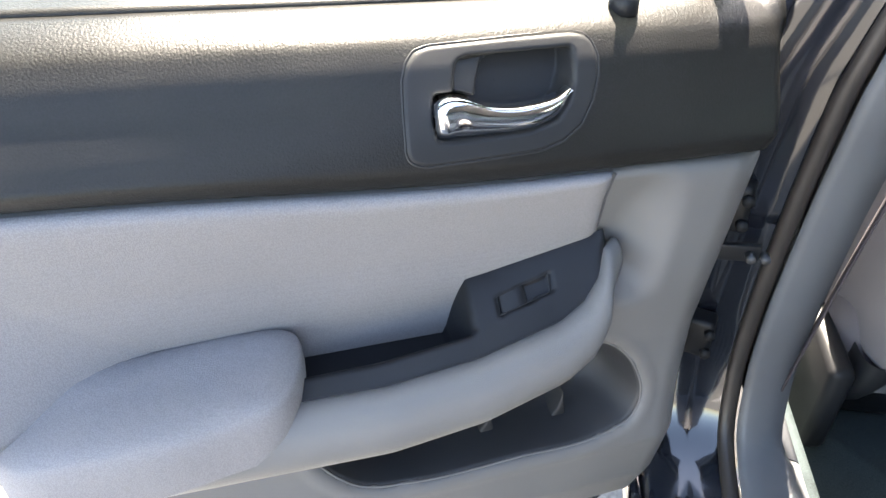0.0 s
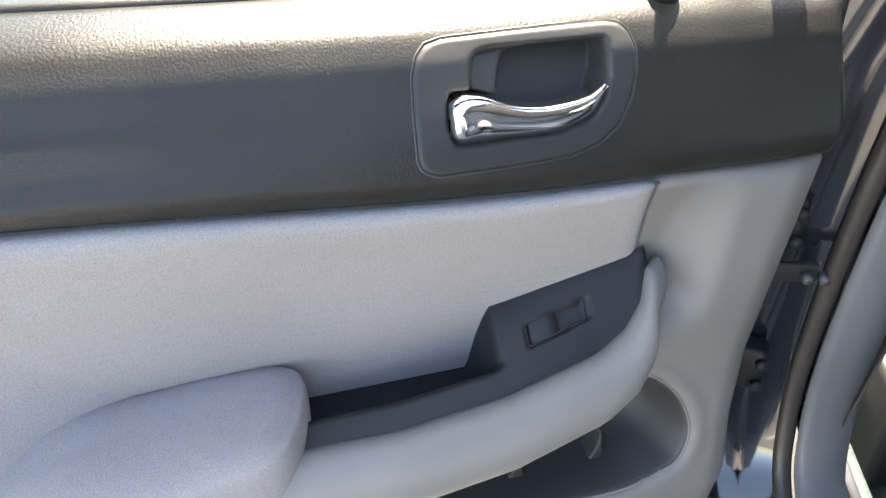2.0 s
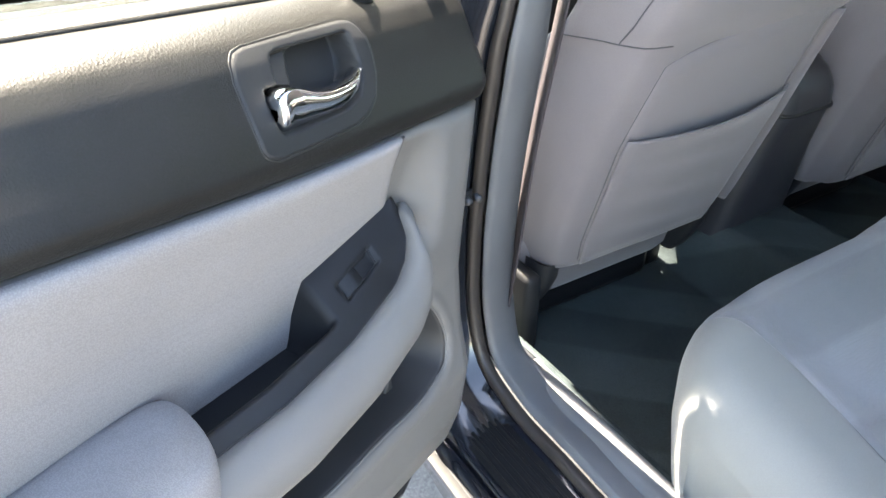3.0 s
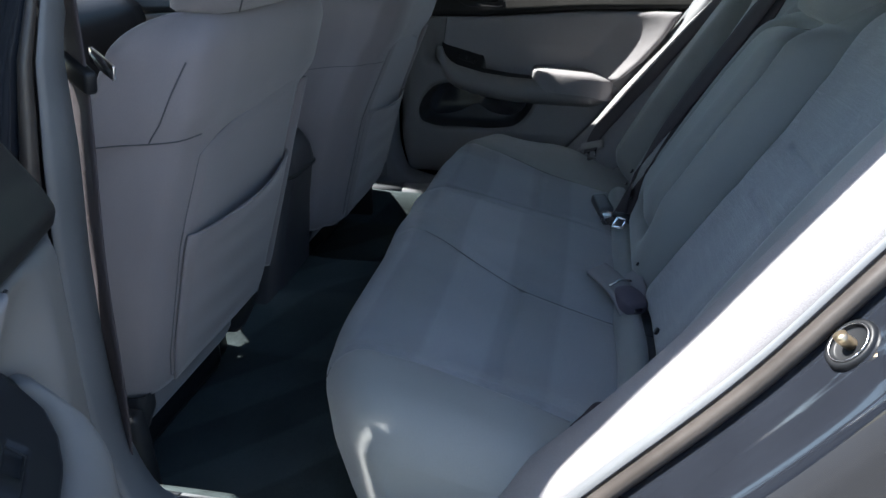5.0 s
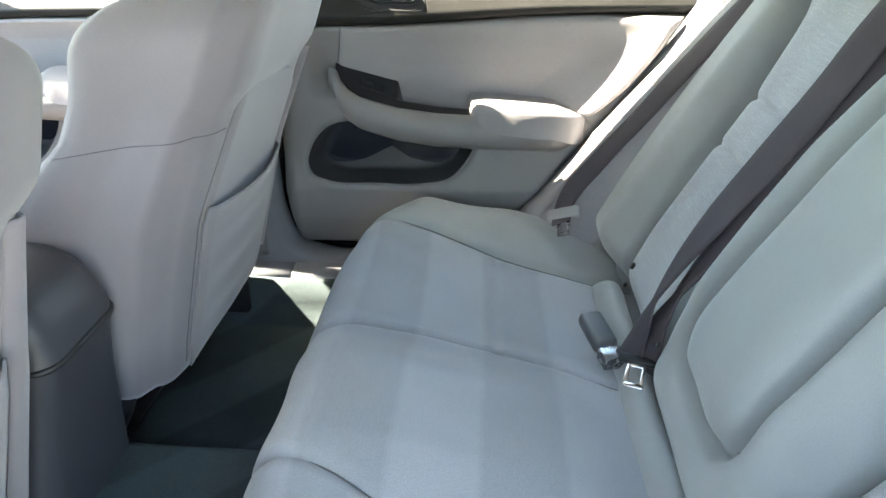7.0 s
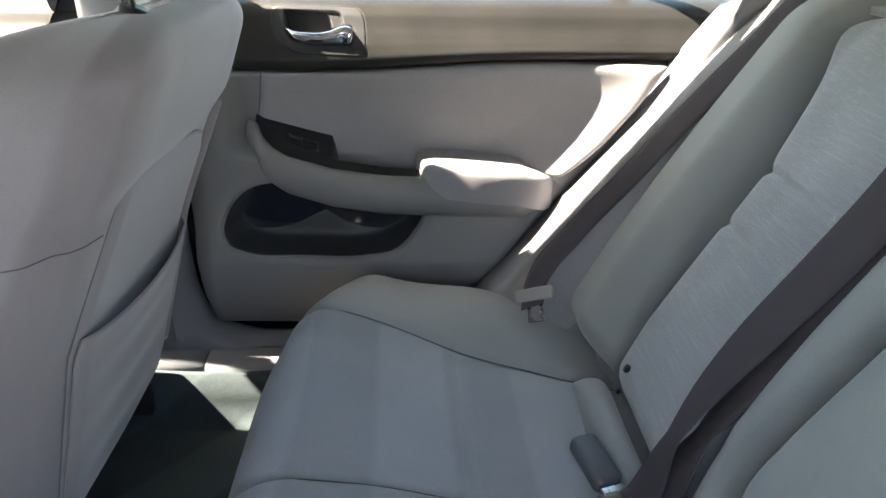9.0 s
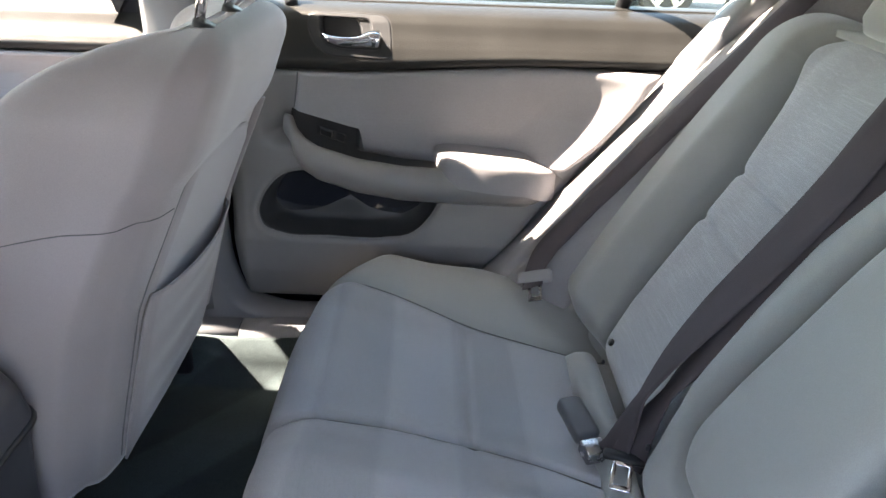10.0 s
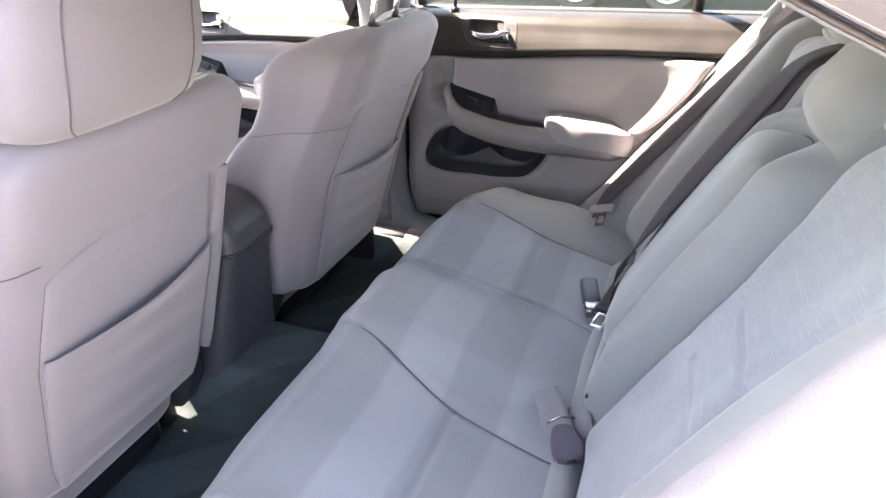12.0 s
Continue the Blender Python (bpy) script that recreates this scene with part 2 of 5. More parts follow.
def box(cx, cy, cz, sx, sy, sz, bevel=0.0, m=None, seg=2):
    bm = bmesh.new()
    bmesh.ops.create_cube(bm, size=1.0)
    bmesh.ops.scale(bm, vec=(sx, sy, sz), verts=bm.verts)
    if bevel:
        bmesh.ops.bevel(bm, geom=bm.edges[:], offset=bevel, segments=seg, profile=0.5, affect="EDGES")
    if m is not None:
        bmesh.ops.transform(bm, matrix=m, verts=bm.verts)
    bmesh.ops.translate(bm, vec=(cx, cy, cz), verts=bm.verts)
    return bm


def tube(path, radius, n=10, cap=True):
    """A round bar along the places of path."""
    p = np.array(path, float)
    tan = np.gradient(p, axis=0)
    tan /= np.linalg.norm(tan, axis=1)[:, None]
    ref = np.array([0.3, 0.2, 0.93])
    rows = []
    for q, t in zip(p, tan):
        a = np.cross(t, ref)
        a /= np.linalg.norm(a)
        b = np.cross(t, a)
        w = np.linspace(0, 2 * math.pi, n, endpoint=False)
        rows.append(q + radius * (np.cos(w)[:, None] * a + np.sin(w)[:, None] * b))
    bm = sheet(np.array(rows), closed=(False, True))
    if cap:
        bm.verts.ensure_lookup_table()
        for ring_ in (range(n), range(len(p) * n - n, len(p) * n)):
            bm.faces.new([bm.verts[i] for i in ring_])
    bmesh.ops.recalc_face_normals(bm, faces=bm.faces)
    return bm


def ribbon(path, side, width, n, thick=0.0014):
    """A flat strap along path; side is the way across it, at each place of path."""
    p, sd = curve(path, n), np.array(side, float)
    at = np.r_[0, np.cumsum(np.linalg.norm(np.diff(np.array(path, float), axis=0), axis=1))]
    q = np.linspace(0, at[-1], n)
    a = np.stack([np.interp(q, at, sd[:, k]) for k in range(3)], 1)
    a /= np.linalg.norm(a, axis=1)[:, None]
    tan = np.gradient(p, axis=0)
    up = np.cross(tan, a)
    up /= np.linalg.norm(up, axis=1)[:, None]
    w = np.array([-1, -0.97, -0.5, 0, 0.5, 0.97, 1]) * width / 2
    h = np.array([0, 1, 1.1, 1.15, 1.1, 1, 0]) * thick
    top = p[:, None] + a[:, None] * w[None, :, None] + up[:, None] * h[None, :, None]
    low = p[:, None] + a[:, None] * w[None, ::-1, None] - up[:, None] * h[None, ::-1, None]
    return sheet(np.concatenate([top, low[:, 1:-1]], 1), closed=(False, True))


def seam_on(P, PX, line, r=0.0013, lift=0.0005, ends=6):
    """A stitched seam laid along a line over a gridded surface: P its places, PX the line's measures on the same grid."""
    flat, pts = PX.reshape(-1, 2), P.reshape(-1, 3)
    out = []
    for q in line:
        d = ((flat - q) ** 2).sum(1)
        k = np.argpartition(d, 6)[:6]
        w = 1 / (d[k] + 1e-7)
        out.append((pts[k] * w[:, None]).sum(0) / w.sum())
    out = np.array(out)
    for _ in range(3):
        out[2:-2] = (out[:-4] + out[1:-3] + out[2:-2] + out[3:-1] + out[4:]) / 5
    out = out + np.array((0, lift * .7, lift))
    return tube([tuple(p) for p in out], r, ends, False)


# ---- ground and surroundings ----
def build_ground():
    n = 81
    g = np.sign(np.linspace(-1, 1, n)) * np.abs(np.linspace(-1, 1, n)) ** 3 * 600
    X, Y = np.meshgrid(g, g, indexing="ij")
    Z = 0.01 * np.sin(X * 0.05) * np.cos(Y * 0.04)
    Z[np.hypot(X, Y) < 20] = 0
    tagged(part("ground", sheet(np.stack([X, Y, Z], -1)), ASPHALT), "sunlit grey asphalt of a parking lot", "ground", kind="structure")
    for x in (-1.55, 1.35, 4.1):
        bm = box(x, 0.2, 0.004, 0.10, 5.0, 0.004)
        tagged(part("parking_line", bm, LINE, smooth=False), "worn white parking line painted on the asphalt", "road marking", "parking lines")


def parked_car(at, turn, paint, label, tall):
    car = thing("parked_car", at, label, "car", turn=turn)
    L, W, H = 4.7, 1.8, tall
    side = [(-2.3, 0.35), (-2.32, 0.75), (-1.9, 0.95), (-0.95, 1.0), (-0.35, H), (1.2, H), (1.85, 1.02), (2.3, 0.95), (2.32, 0.4), (1.9, 0.28), (-1.9, 0.28)]
    part("body", prism(side, lambda a, b, d: (d, a, b), -W / 2, W / 2), paint, car, bevel=0.06)
    for s in (-1, 1):
        part("side_window", prism([(-0.85, 1.02), (-0.35, H - 0.08), (1.12, H - 0.08), (1.6, 1.04)], lambda a, b, d: (s * d, a, b), W / 2 - 0.02, W / 2 + 0.004), BLACK_PLASTIC, car)
        for y in (-1.42, 1.4):
            bm = bmesh.new()
            bmesh.ops.create_cone(bm, segments=32, radius1=0.34, radius2=0.34, depth=0.22, cap_ends=True)
            bmesh.ops.rotate(bm, matrix=Matrix.Rotation(math.pi / 2, 3, "Y"), verts=bm.verts)
            bmesh.ops.translate(bm, vec=(s * 0.80, y, 0.34), verts=bm.verts)
            w = part("wheel", bm, TYRE, car, bevel=0.03)
            bm = bmesh.new()
            for k in range(5):
                a = k * 2 * math.pi / 5
                b2 = box(0, 0, 0, 0.03, 0.07, 0.22, 0.01, Matrix.Translation((0, 0, 0.12)))
                me = bpy.data.meshes.new("spoke")
                b2.to_mesh(me)
                b2.free()
                k0 = len(bm.verts)
                bm.from_mesh(me)
                bpy.data.meshes.remove(me)
                bm.verts.ensure_lookup_table()
                bmesh.ops.rotate(bm, matrix=Matrix.Rotation(a, 3, "X"), verts=bm.verts[k0:])
            rim = tube([(0, 0.22 * math.cos(q), 0.22 * math.sin(q)) for q in np.linspace(0, 2 * math.pi, 33)], 0.018, 8, False)
            me = bpy.data.meshes.new("rim")
            rim.to_mesh(me)
            rim.free()
            bm.from_mesh(me)
            bpy.data.meshes.remove(me)
            bmesh.ops.translate(bm, vec=(s * 0.915, y, 0.34), verts=bm.verts)
            part("rim", bm, ALLOY, w)
    return car


# ---- the car's body ----
def body_half(z):
    """Half the width of the cabin's opening at a height."""
    return np.interp(z, [0, 0.40, 0.6, 0.95, 1.06, 1.40], [0.775, 0.772, 0.775, 0.772, 0.757, 0.628])


OPENING = [(.655, 1.34), (.675, 1.18), (.70, .98), (.728, .78), (.737, .62), (.730, .52), (.70, .445), (.63, .415), (.50, .408), (.39, .405), (.31, .412), (.25, .445), (.17, .52), (.07, .64),
           (-.04, .78), (-.13, .92), (-.20, 1.03), (-.245, 1.10), (-.255, 1.16), (-.215, 1.22), (-.13, 1.268), (0, 1.318), (.2, 1.355), (.45, 1.372), (.60, 1.365)]
FRONT_OPENING = [(.80, 1.34), (.80, 1.18), (.80, .98), (.80, .62), (.82, .50), (.87, .44), (.98, .415), (1.2, .41), (1.5, .41), (1.68, .43), (1.76, .52), (1.80, .70), (1.80, .92), (1.76, 1.02), (1.63, 1.14), (1.42, 1.28), (1.27, 1.36), (1.1, 1.382), (.90, 1.38)]


def sweep(side, profile, loop=OPENING, n=150, a0=0, a1=None):
    """Pull a profile [(outward from the opening, outward from the car)] round a door opening."""
    p = ring(loop, n)
    tan = np.roll(p, -1, 0) - np.roll(p, 1, 0)
    tan /= np.linalg.norm(tan, axis=1)[:, None]
    out = np.stack([tan[:, 1], -tan[:, 0]], 1)
    c = p.mean(0)
    if ((p - c) * out).sum() < 0:
        out = -out
    pr = np.array(profile)
    g = np.interp(p[:, 1], [0.95, 1.25], [1.0, 0.25])[:, None]
    YZ = p[:, None] + out[:, None] * (pr[None, :, :1] * g[..., None])
    k = smooth01((0.445 - p[:, 1]) / 0.03)[:, None] * (side < 0)
    b = pr[None, :, 1]
    X = body_half(p[:, 1])[:, None] + np.where(b < -0.07, -0.07 + (b + 0.07) * k, b) * g
    P = np.stack([side * X, YZ[..., 0], YZ[..., 1]], -1)
    P = P[a0:a1] if a1 else P
    return sheet(P, closed=(a1 is None, False))


def build_body():
    car = thing("car_body", (0, 0, 0), "black painted sedan body with grey trimmed door openings", "car body")
    arc = np.linspace(0, 2 * math.pi, 11)
    for s in (-1, 1):
        seal = [(0.001 + 0.0085 * math.cos(a), 0.002 + 0.011 * math.sin(a)) for a in arc]
        part("door_seal", sweep(s, seal), SUNLIT_RUBBER, car, "black rubber seal round the door opening")
        lip_ring = [(0.022 + 0.0045 * math.cos(a), 0.016 + 0.007 * math.sin(a)) for a in arc]
        part("seal_lip", sweep(s, lip_ring), SUNLIT_RUBBER, car)
        part("door_jamb", sweep(s, [(0.004, 0.0), (0.012, 0.012), (0.016, 0.05), (0.016, 0.098), (0.022, 0.106), (0.05, 0.112), (0.10, 0.116), (0.17, 0.114), (0.20, 0.06), (0.20, 0.0)]), PAINT, car, "glossy black painted door jamb")
        lip = -0.012 if s > 0 else 0.0
        part("opening_trim", sweep(s, [(-0.006 + lip, -0.010), (-0.010 + lip, -0.022), (-0.007 + lip, -0.040), (-0.004, -0.068), (0.004, -0.086), (0.018, -0.106), (0.040, -0.124), (0.075, -0.132), (0.12, -0.134)]), TRIM_PLASTIC, car, "grey plastic trim inside the door opening", solid=0.003)
        part("front_seal", sweep(s, seal, FRONT_OPENING), RUBBER, car)
        part("front_trim", sweep(s, [(-0.006, -0.010), (-0.008, -0.03), (0.002, -0.08), (0.014, -0.088), (0.06, -0.09)], FRONT_OPENING), TRIM_PLASTIC, car, solid=0.003)
        # upright pillar trim between the doors
        zs = np.linspace(0.44, 1.36, 40)
        prof = np.linspace(0, 1, 9)
        P = np.array([[(s * (body_half(z) - 0.070 - 0.012 * math.sin(math.pi * q)), np.interp(z, [.44, .62, .98, 1.36], [.75, .748, .715, .67]) + q * np.interp(z, [.44, 1.0, 1.36], [0.12, 0.09, 0.11]), z) for q in prof] for z in zs])
        part("pillar_trim", sheet(P), TRIM_PLASTIC, car, solid=0.003)
        if s > 0:
            # unseen fillers added on the far side only, to stop sun past the pillar
            part("pillar_light_block", prism([(.70, 1.02), (.88, 1.02), (.92, 1.40), (.665, 1.40)], lambda a, b, d: (d + .785 - (b - 1.02) * .36, a, b), -.010, .062), PAINT, car)
            part("pillar_light_block", box(0.792, 0.765, 0.86, 0.012, 0.085, 0.98, 0.003), PAINT, car)
        # ribbed scuff plate on the sill
        rows = []
        for k, q in enumerate(np.linspace(0, 1, 57)):
            rib = 0.0022 * (1 if 0.12 < q < 0.88 and (k // 4) % 2 == 0 else 0)
            rows.append([(s * (0.792 + 0.076 * q), y, 0.398 + rib - 0.004 * q) for y in np.linspace(0.30, 0.66, 5)])
        part("scuff_plate", sheet(np.array(rows)), BLACK_PLASTIC, car, "ribbed black plastic scuff plate", smooth=False)
        # flat sill trim inside the opening, in two lengths with a joint between them
        w0 = 0.012 if s < 0 else -0.010
        for y0, y1 in ((0.30, 0.688), (0.6915, 1.62)):
            P = np.array([[(s * x, y, z) for x, z in curve([(.722, .409), (.712, .417), (.695, .4185), (.676 + w0, .418), (.664 + w0, .413), (.660 + w0, .404), (.659 + w0, .38)], 16)] for y in np.linspace(y0, y1, 6)])
            part("sill_trim", sheet(P), TRIM_PLASTIC, car, solid=0.003)
        # rocker below the sill
        P = np.array([[(s * x, y, z) for x, z in ((0.885, 0.385), (0.900, 0.36), (0.895, 0.30), (0.87, 0.24), (0.80, 0.20), (0.60, 0.19))] for y in np.linspace(0.25, 1.9, 20)])
        part("rocker", sheet(P), PAINT, car, solid=0.004)
    # floor pan with its tunnel
    xs, ys = np.linspace(-0.70, 0.70, 141), np.linspace(0.25, 1.9, 166)
    X, Y = np.meshgrid(xs, ys, indexing="ij")
    edge = np.where(X < 0, 0.640, 0.618)
    Z = 0.300 + 0.135 * smooth01((0.150 - np.abs(X)) / 0.060) + 0.106 * smooth01((np.abs(X) - edge) / 0.022)
    Z = np.minimum(Z + 0.06 * smooth01((0.50 - Y) / 0.2) * (np.abs(X) < 0.62), 0.44) + 0.004 * np.sin(X * 23) * np.sin(Y * 17)
    part("floor_carpet", sheet(np.stack([X, Y, Z], -1)), CARPET, car, "dark grey carpet with a raised tunnel", solid=0.006)
    # roof, parcel shelf, rear bulkhead
    ys, qs = np.linspace(-0.62, 1.28, 27), np.linspace(-1, 1, 25)
    # roof out of view; uneven side edges are set to place the sun
    P = np.array([[(0.665 * q + 0.025 if q > 0 else np.interp(y, [.84, .88], [.662, .622]) * q + 0.025 * (1 + q), y, 1.425 - 0.035 * q * q - 0.06 * ((y - 0.2) / 0.9) ** 2) for q in qs] for y in ys])
    part("roof", sheet(P), HEADLINER, car, "pale headliner under the roof", solid=0.03)
    P = np.array([[(0.72 * q, y, 1.065 - 0.02 * (y + .3)) for q in qs] for y in np.linspace(-0.95, -0.30, 14)])
    part("parcel_shelf", sheet(P), CLOTH_PLAIN, car, "grey parcel shelf behind the seat", solid=0.01)
    P = np.array([[(0.70 * q, -0.36, z) for q in qs] for z in np.linspace(0.2, 1.06, 8)])
    part("bulkhead", sheet(P), DARK_PLASTIC, car, solid=0.01)
    # dashboard across the front
    P = np.array([[(0.74 * q, y, z) for q in qs] for y, z in curve([(1.75, .40), (1.72, .62), (1.62, .78), (1.55, .95), (1.62, 1.0), (1.85, 1.02), (2.1, 1.02)], 24)])
    part("dashboard", sheet(P), DARK_PLASTIC, car, solid=0.01)
    P = np.array([[(0.76 * q, y, 1.02) for q in qs] for y in np.linspace(2.05, 2.9, 8)])
    part("hood", sheet(P), PAINT, car, solid=0.01)
    # windscreen and rear window with their pillars
    for y0, z0, y1, z1, nm in ((1.28, 1.335, 2.04, 1.02, "windscreen"), (-0.62, 1.37, -1.15, 1.05, "rear_window")):
        P = np.array([[((0.58 + 0.13 * k) * q, y0 + (y1 - y0) * k, z0 + (z1 - z0) * k + 0.03 * (1 - q * q)) for q in qs] for k in np.linspace(0, 1, 8)])
        ob = part(nm, sheet(P), GLASS if nm == "windscreen" else DIMMING, car)
        ob.visible_shadow = nm != "windscreen"
        for s in (-1, 1):
            part("pillar", tube([(s * (0.702 + 0.065 * max(k, 0) ** 0.5), y0 + (y1 - y0) * k, z0 + (z1 - z0) * k) for k in np.linspace(-0.02, 1.05, 8)], 0.018, 10), TRIM_PLASTIC, car)
    for s in (-1, 1):
        # roof side and rear pillar, from the door opening up to the roof
        lo = curve([(.75, 1.365), (.45, 1.374), (.2, 1.358), (0, 1.322), (-.13, 1.272), (-.215, 1.224), (-.258, 1.16), (-.248, 1.10), (-.21, 1.03)], 40)
        hi = curve([(.75, 1.395), (.45, 1.405), (.15, 1.405), (-.15, 1.40), (-.40, 1.39), (-.62, 1.365), (-.80, 1.25), (-.95, 1.15), (-1.05, 1.05)], 40)
        for off, mt, nm in ((-0.030, PALE_TRIM, "rear_pillar_trim"), (0.016, PAINT, "rear_pillar_skin")):
            P = np.array([[(s * (float(body_half(a[1])) * (1 - q) + (0.625 + 0.14 * smooth01((1.38 - b[1]) / .33)) * q + off), *(a + (b - a) * q)) for q in np.linspace(0, 1, 8)] for a, b in zip(lo, hi)])
            part(nm, sheet(P), mt, car, solid=0.004)
        # rear quarter trim beside the parcel shelf
        P = np.array([[(s * 0.715, y, z) for z in np.linspace(0.85, 1.07, 6)] for y in np.linspace(-1.1, -0.24, 8)])
        part("quarter_trim", sheet(P), TRIM_PLASTIC, car, solid=0.008)
        # rear wing and wheel arch outside
        P = np.array([[(s * np.interp(z, [0.3, 0.6, 0.95, 1.05], [0.89, 0.905, 0.89, 0.85]), y, z) for z in np.linspace(0.62, 1.05, 10)] for y in np.linspace(-1.9, -0.34, 12)])
        part("rear_wing", sheet(P), PAINT, car, "black painted rear wing", solid=0.004)
    # striker on the near jamb, where the rear door latches
    nrm = Vector((-0.22, 0.78, 0.58)).normalized()
    m = Matrix.Translation((-0.806, -0.098, 0.848)) @ nrm.to_track_quat("Z", "Y").to_matrix().to_4x4()
    rows = np.array([[tuple(m @ Vector((r * math.cos(a), 1.25 * r * math.sin(a), h))) for a in np.linspace(0, 2 * math.pi, 32, endpoint=False)] for r, h in ((.021, -.004), (.020, .002), (.018, .004), (.015, .003), (.014, .001), (.012, .0005), (.003, .0005))])
    ob = part("striker_cup", sheet(rows, closed=(False, True)), BLACK_PLASTIC, car, "dusty striker recess with a steel pin")
    part("striker_pin", tube([tuple(m @ Vector(p)) for p in ((.0, 0, -.004), (.0, 0, .012), (-.001, .001, .016))], 0.006, 14), BRASS, ob, "yellowed steel striker pin")
    part("striker_washer", tube([tuple(m @ Vector((.0155 * math.cos(a), .0194 * math.sin(a), .0042))) for a in np.linspace(0, 2 * math.pi, 33)], 0.0009, 8), STEEL, ob)
    # door check strap and hinge bolts on the pillar between the doors
    ob = part("check_strap", box(-0.83, 0.715, 0.748, 0.06, 0.008, 0.022, 0.002), DARK_PLASTIC, car)
    for bx in (-.812, -.796):
        part("bolt", tube([(bx, 0.712, 0.748), (bx, 0.700, 0.747)], 0.0055, 6), GREY_PLASTIC, ob)
    for z in (.60, .80):
        hinge = part("door_hinge", box(-0.842, 0.738, z, .05, .030, .060, .006, Matrix.Rotation(radians(-20), 4, "Z"), 2), BLACK_PLASTIC, car)
        part("hinge_pin", tube([(-0.866, .738, z - .042), (-0.866, .738, z + .042)], .0075, 12), DARK_PLASTIC, hinge)
        for dz in (-.016, .016):
            part("bolt", tube([(-0.828, 0.718, z + dz), (-0.828, 0.710, z + dz)], 0.0070, 6), DARK_PLASTIC, hinge)
    return car


# ---- doors ----
# A door's own measure: u back from its front edge, z up from the ground, d in from the outer skin's plane.
HINGE_X, HINGE_Y, FACE_X, FACE_Y = 0.866, 0.753, 0.833, 0.72


class Door:
    def __init__(self, side, name, label, turn=None, shift=0.0, front=False):
        self.s = side
        self.front = front
        self.at = np.array([side * HINGE_X, HINGE_Y + shift, 0.0])
        self.shift = shift
        self.ob = thing(name, tuple(self.at), label, "car door", "car doors")
        if turn:
            self.ob.matrix_world = turn

    def w(self, u, z, d):
        """Places beside the hinge from the door's own measures."""
        u, z, d = np.broadcast_arrays(np.asarray(u, float), np.asarray(z, float), np.asarray(d, float))
        if self.front:
            # the longer front door carries its handle and armrest further back and higher
            u = u + (np.interp(u, [0, .14, .70, 1.05], [0, .33, .86, 1.05]) - u) * (z < 1.046)
            z = z + np.interp(z, [.50, .66, .74, .86, .944, 1.0], [0, .045, .058, .050, 0, 0])
        z = z + 0.018 * smooth01((u - .22) / .42) * np.exp(-((z - .946) / .038) ** 2)
        z = z + np.interp(z, [.50, .65, .78, .84, .865, .946, 1.0, 1.06], [-.030, -.030, -.021, -.022, -.018, -.014, -.010, -.014])
        return np.stack([self.s * (FACE_X - d), FACE_Y + self.shift - u, z], -1) - self.at

    def pt(self, u, z, d):
        return tuple(self.w(u, z, d))

    def patch(self, name, Q, d, mat, label="", keep=None, solid=0.003, parent=None):
        return part(name, sheet(self.w(Q[..., 0], Q[..., 1], d), keep), mat, parent or self.ob, label, solid=solid)


def edge_roll(nu, nv, amount, rows=3):
    """How far the border rows of a panel sink into its seams."""
    i, j = np.arange(nu), np.arange(nv)
    a = np.minimum(np.minimum(i, nu - 1 - i)[:, None], np.minimum(j, nv - 1 - j)[None, :])
    return amount * (1 - np.sqrt(np.clip(1 - (1 - np.clip(a / rows, 0, 1)) ** 2, 0, 1)))


LEDGE_Z = np.linspace(.930, 1.070, 141)
LEDGE_D = np.interp(LEDGE_Z, [.940, .950, .965, .985, 1.010, 1.030, 1.045, 1.054, 1.060], [.070, .083, .088, .079, .064, .053, .040, .022, .000])
LEDGE_D[6:-16] = np.convolve(LEDGE_D, np.hanning(13) / np.hanning(13).sum(), "same")[6:-16]


def upper_depth(z):
    """How far the dark upper trim stands in from the outer skin at a height."""
    return np.interp(z, LEDGE_Z, LEDGE_D)


def insert_depth(u, z, wide=0.150):
    d = np.interp(z, [.74, .80, .87, .91, .946], [.036, .040, .055, .070, .088])
    rear = (0.653 + (z - 0.765) * (0.181 / 0.179)) - u
    return d + (0.112 - d) * np.clip(1 - rear / wide, 0, 1) ** 1.4 * smooth01((z - .752) / .035)


POCKET = [(.073, .672), (.084, .710), (.120, .748), (.19, .762), (.30, .744), (.436, .708), (.418, .676), (.380, .643), (.33, .634), (.22, .634), (.11, .640), (.082, .652)]


def arm_top(u):
    return np.interp(u, [.13, .148, .158, .175, .20, .276, .36, .44, .66, .70], [.862, .859, .844, .828, .814, .794, .782, .776, .765, .762])


def arm_edge(u):
    return np.interp(u, [.13, .148, .158, .175, .20, .276, .36, .44, .60, .66, .70], [.055, .066, .084, .095, .102, .109, .110, .103, .092, .074, .055])


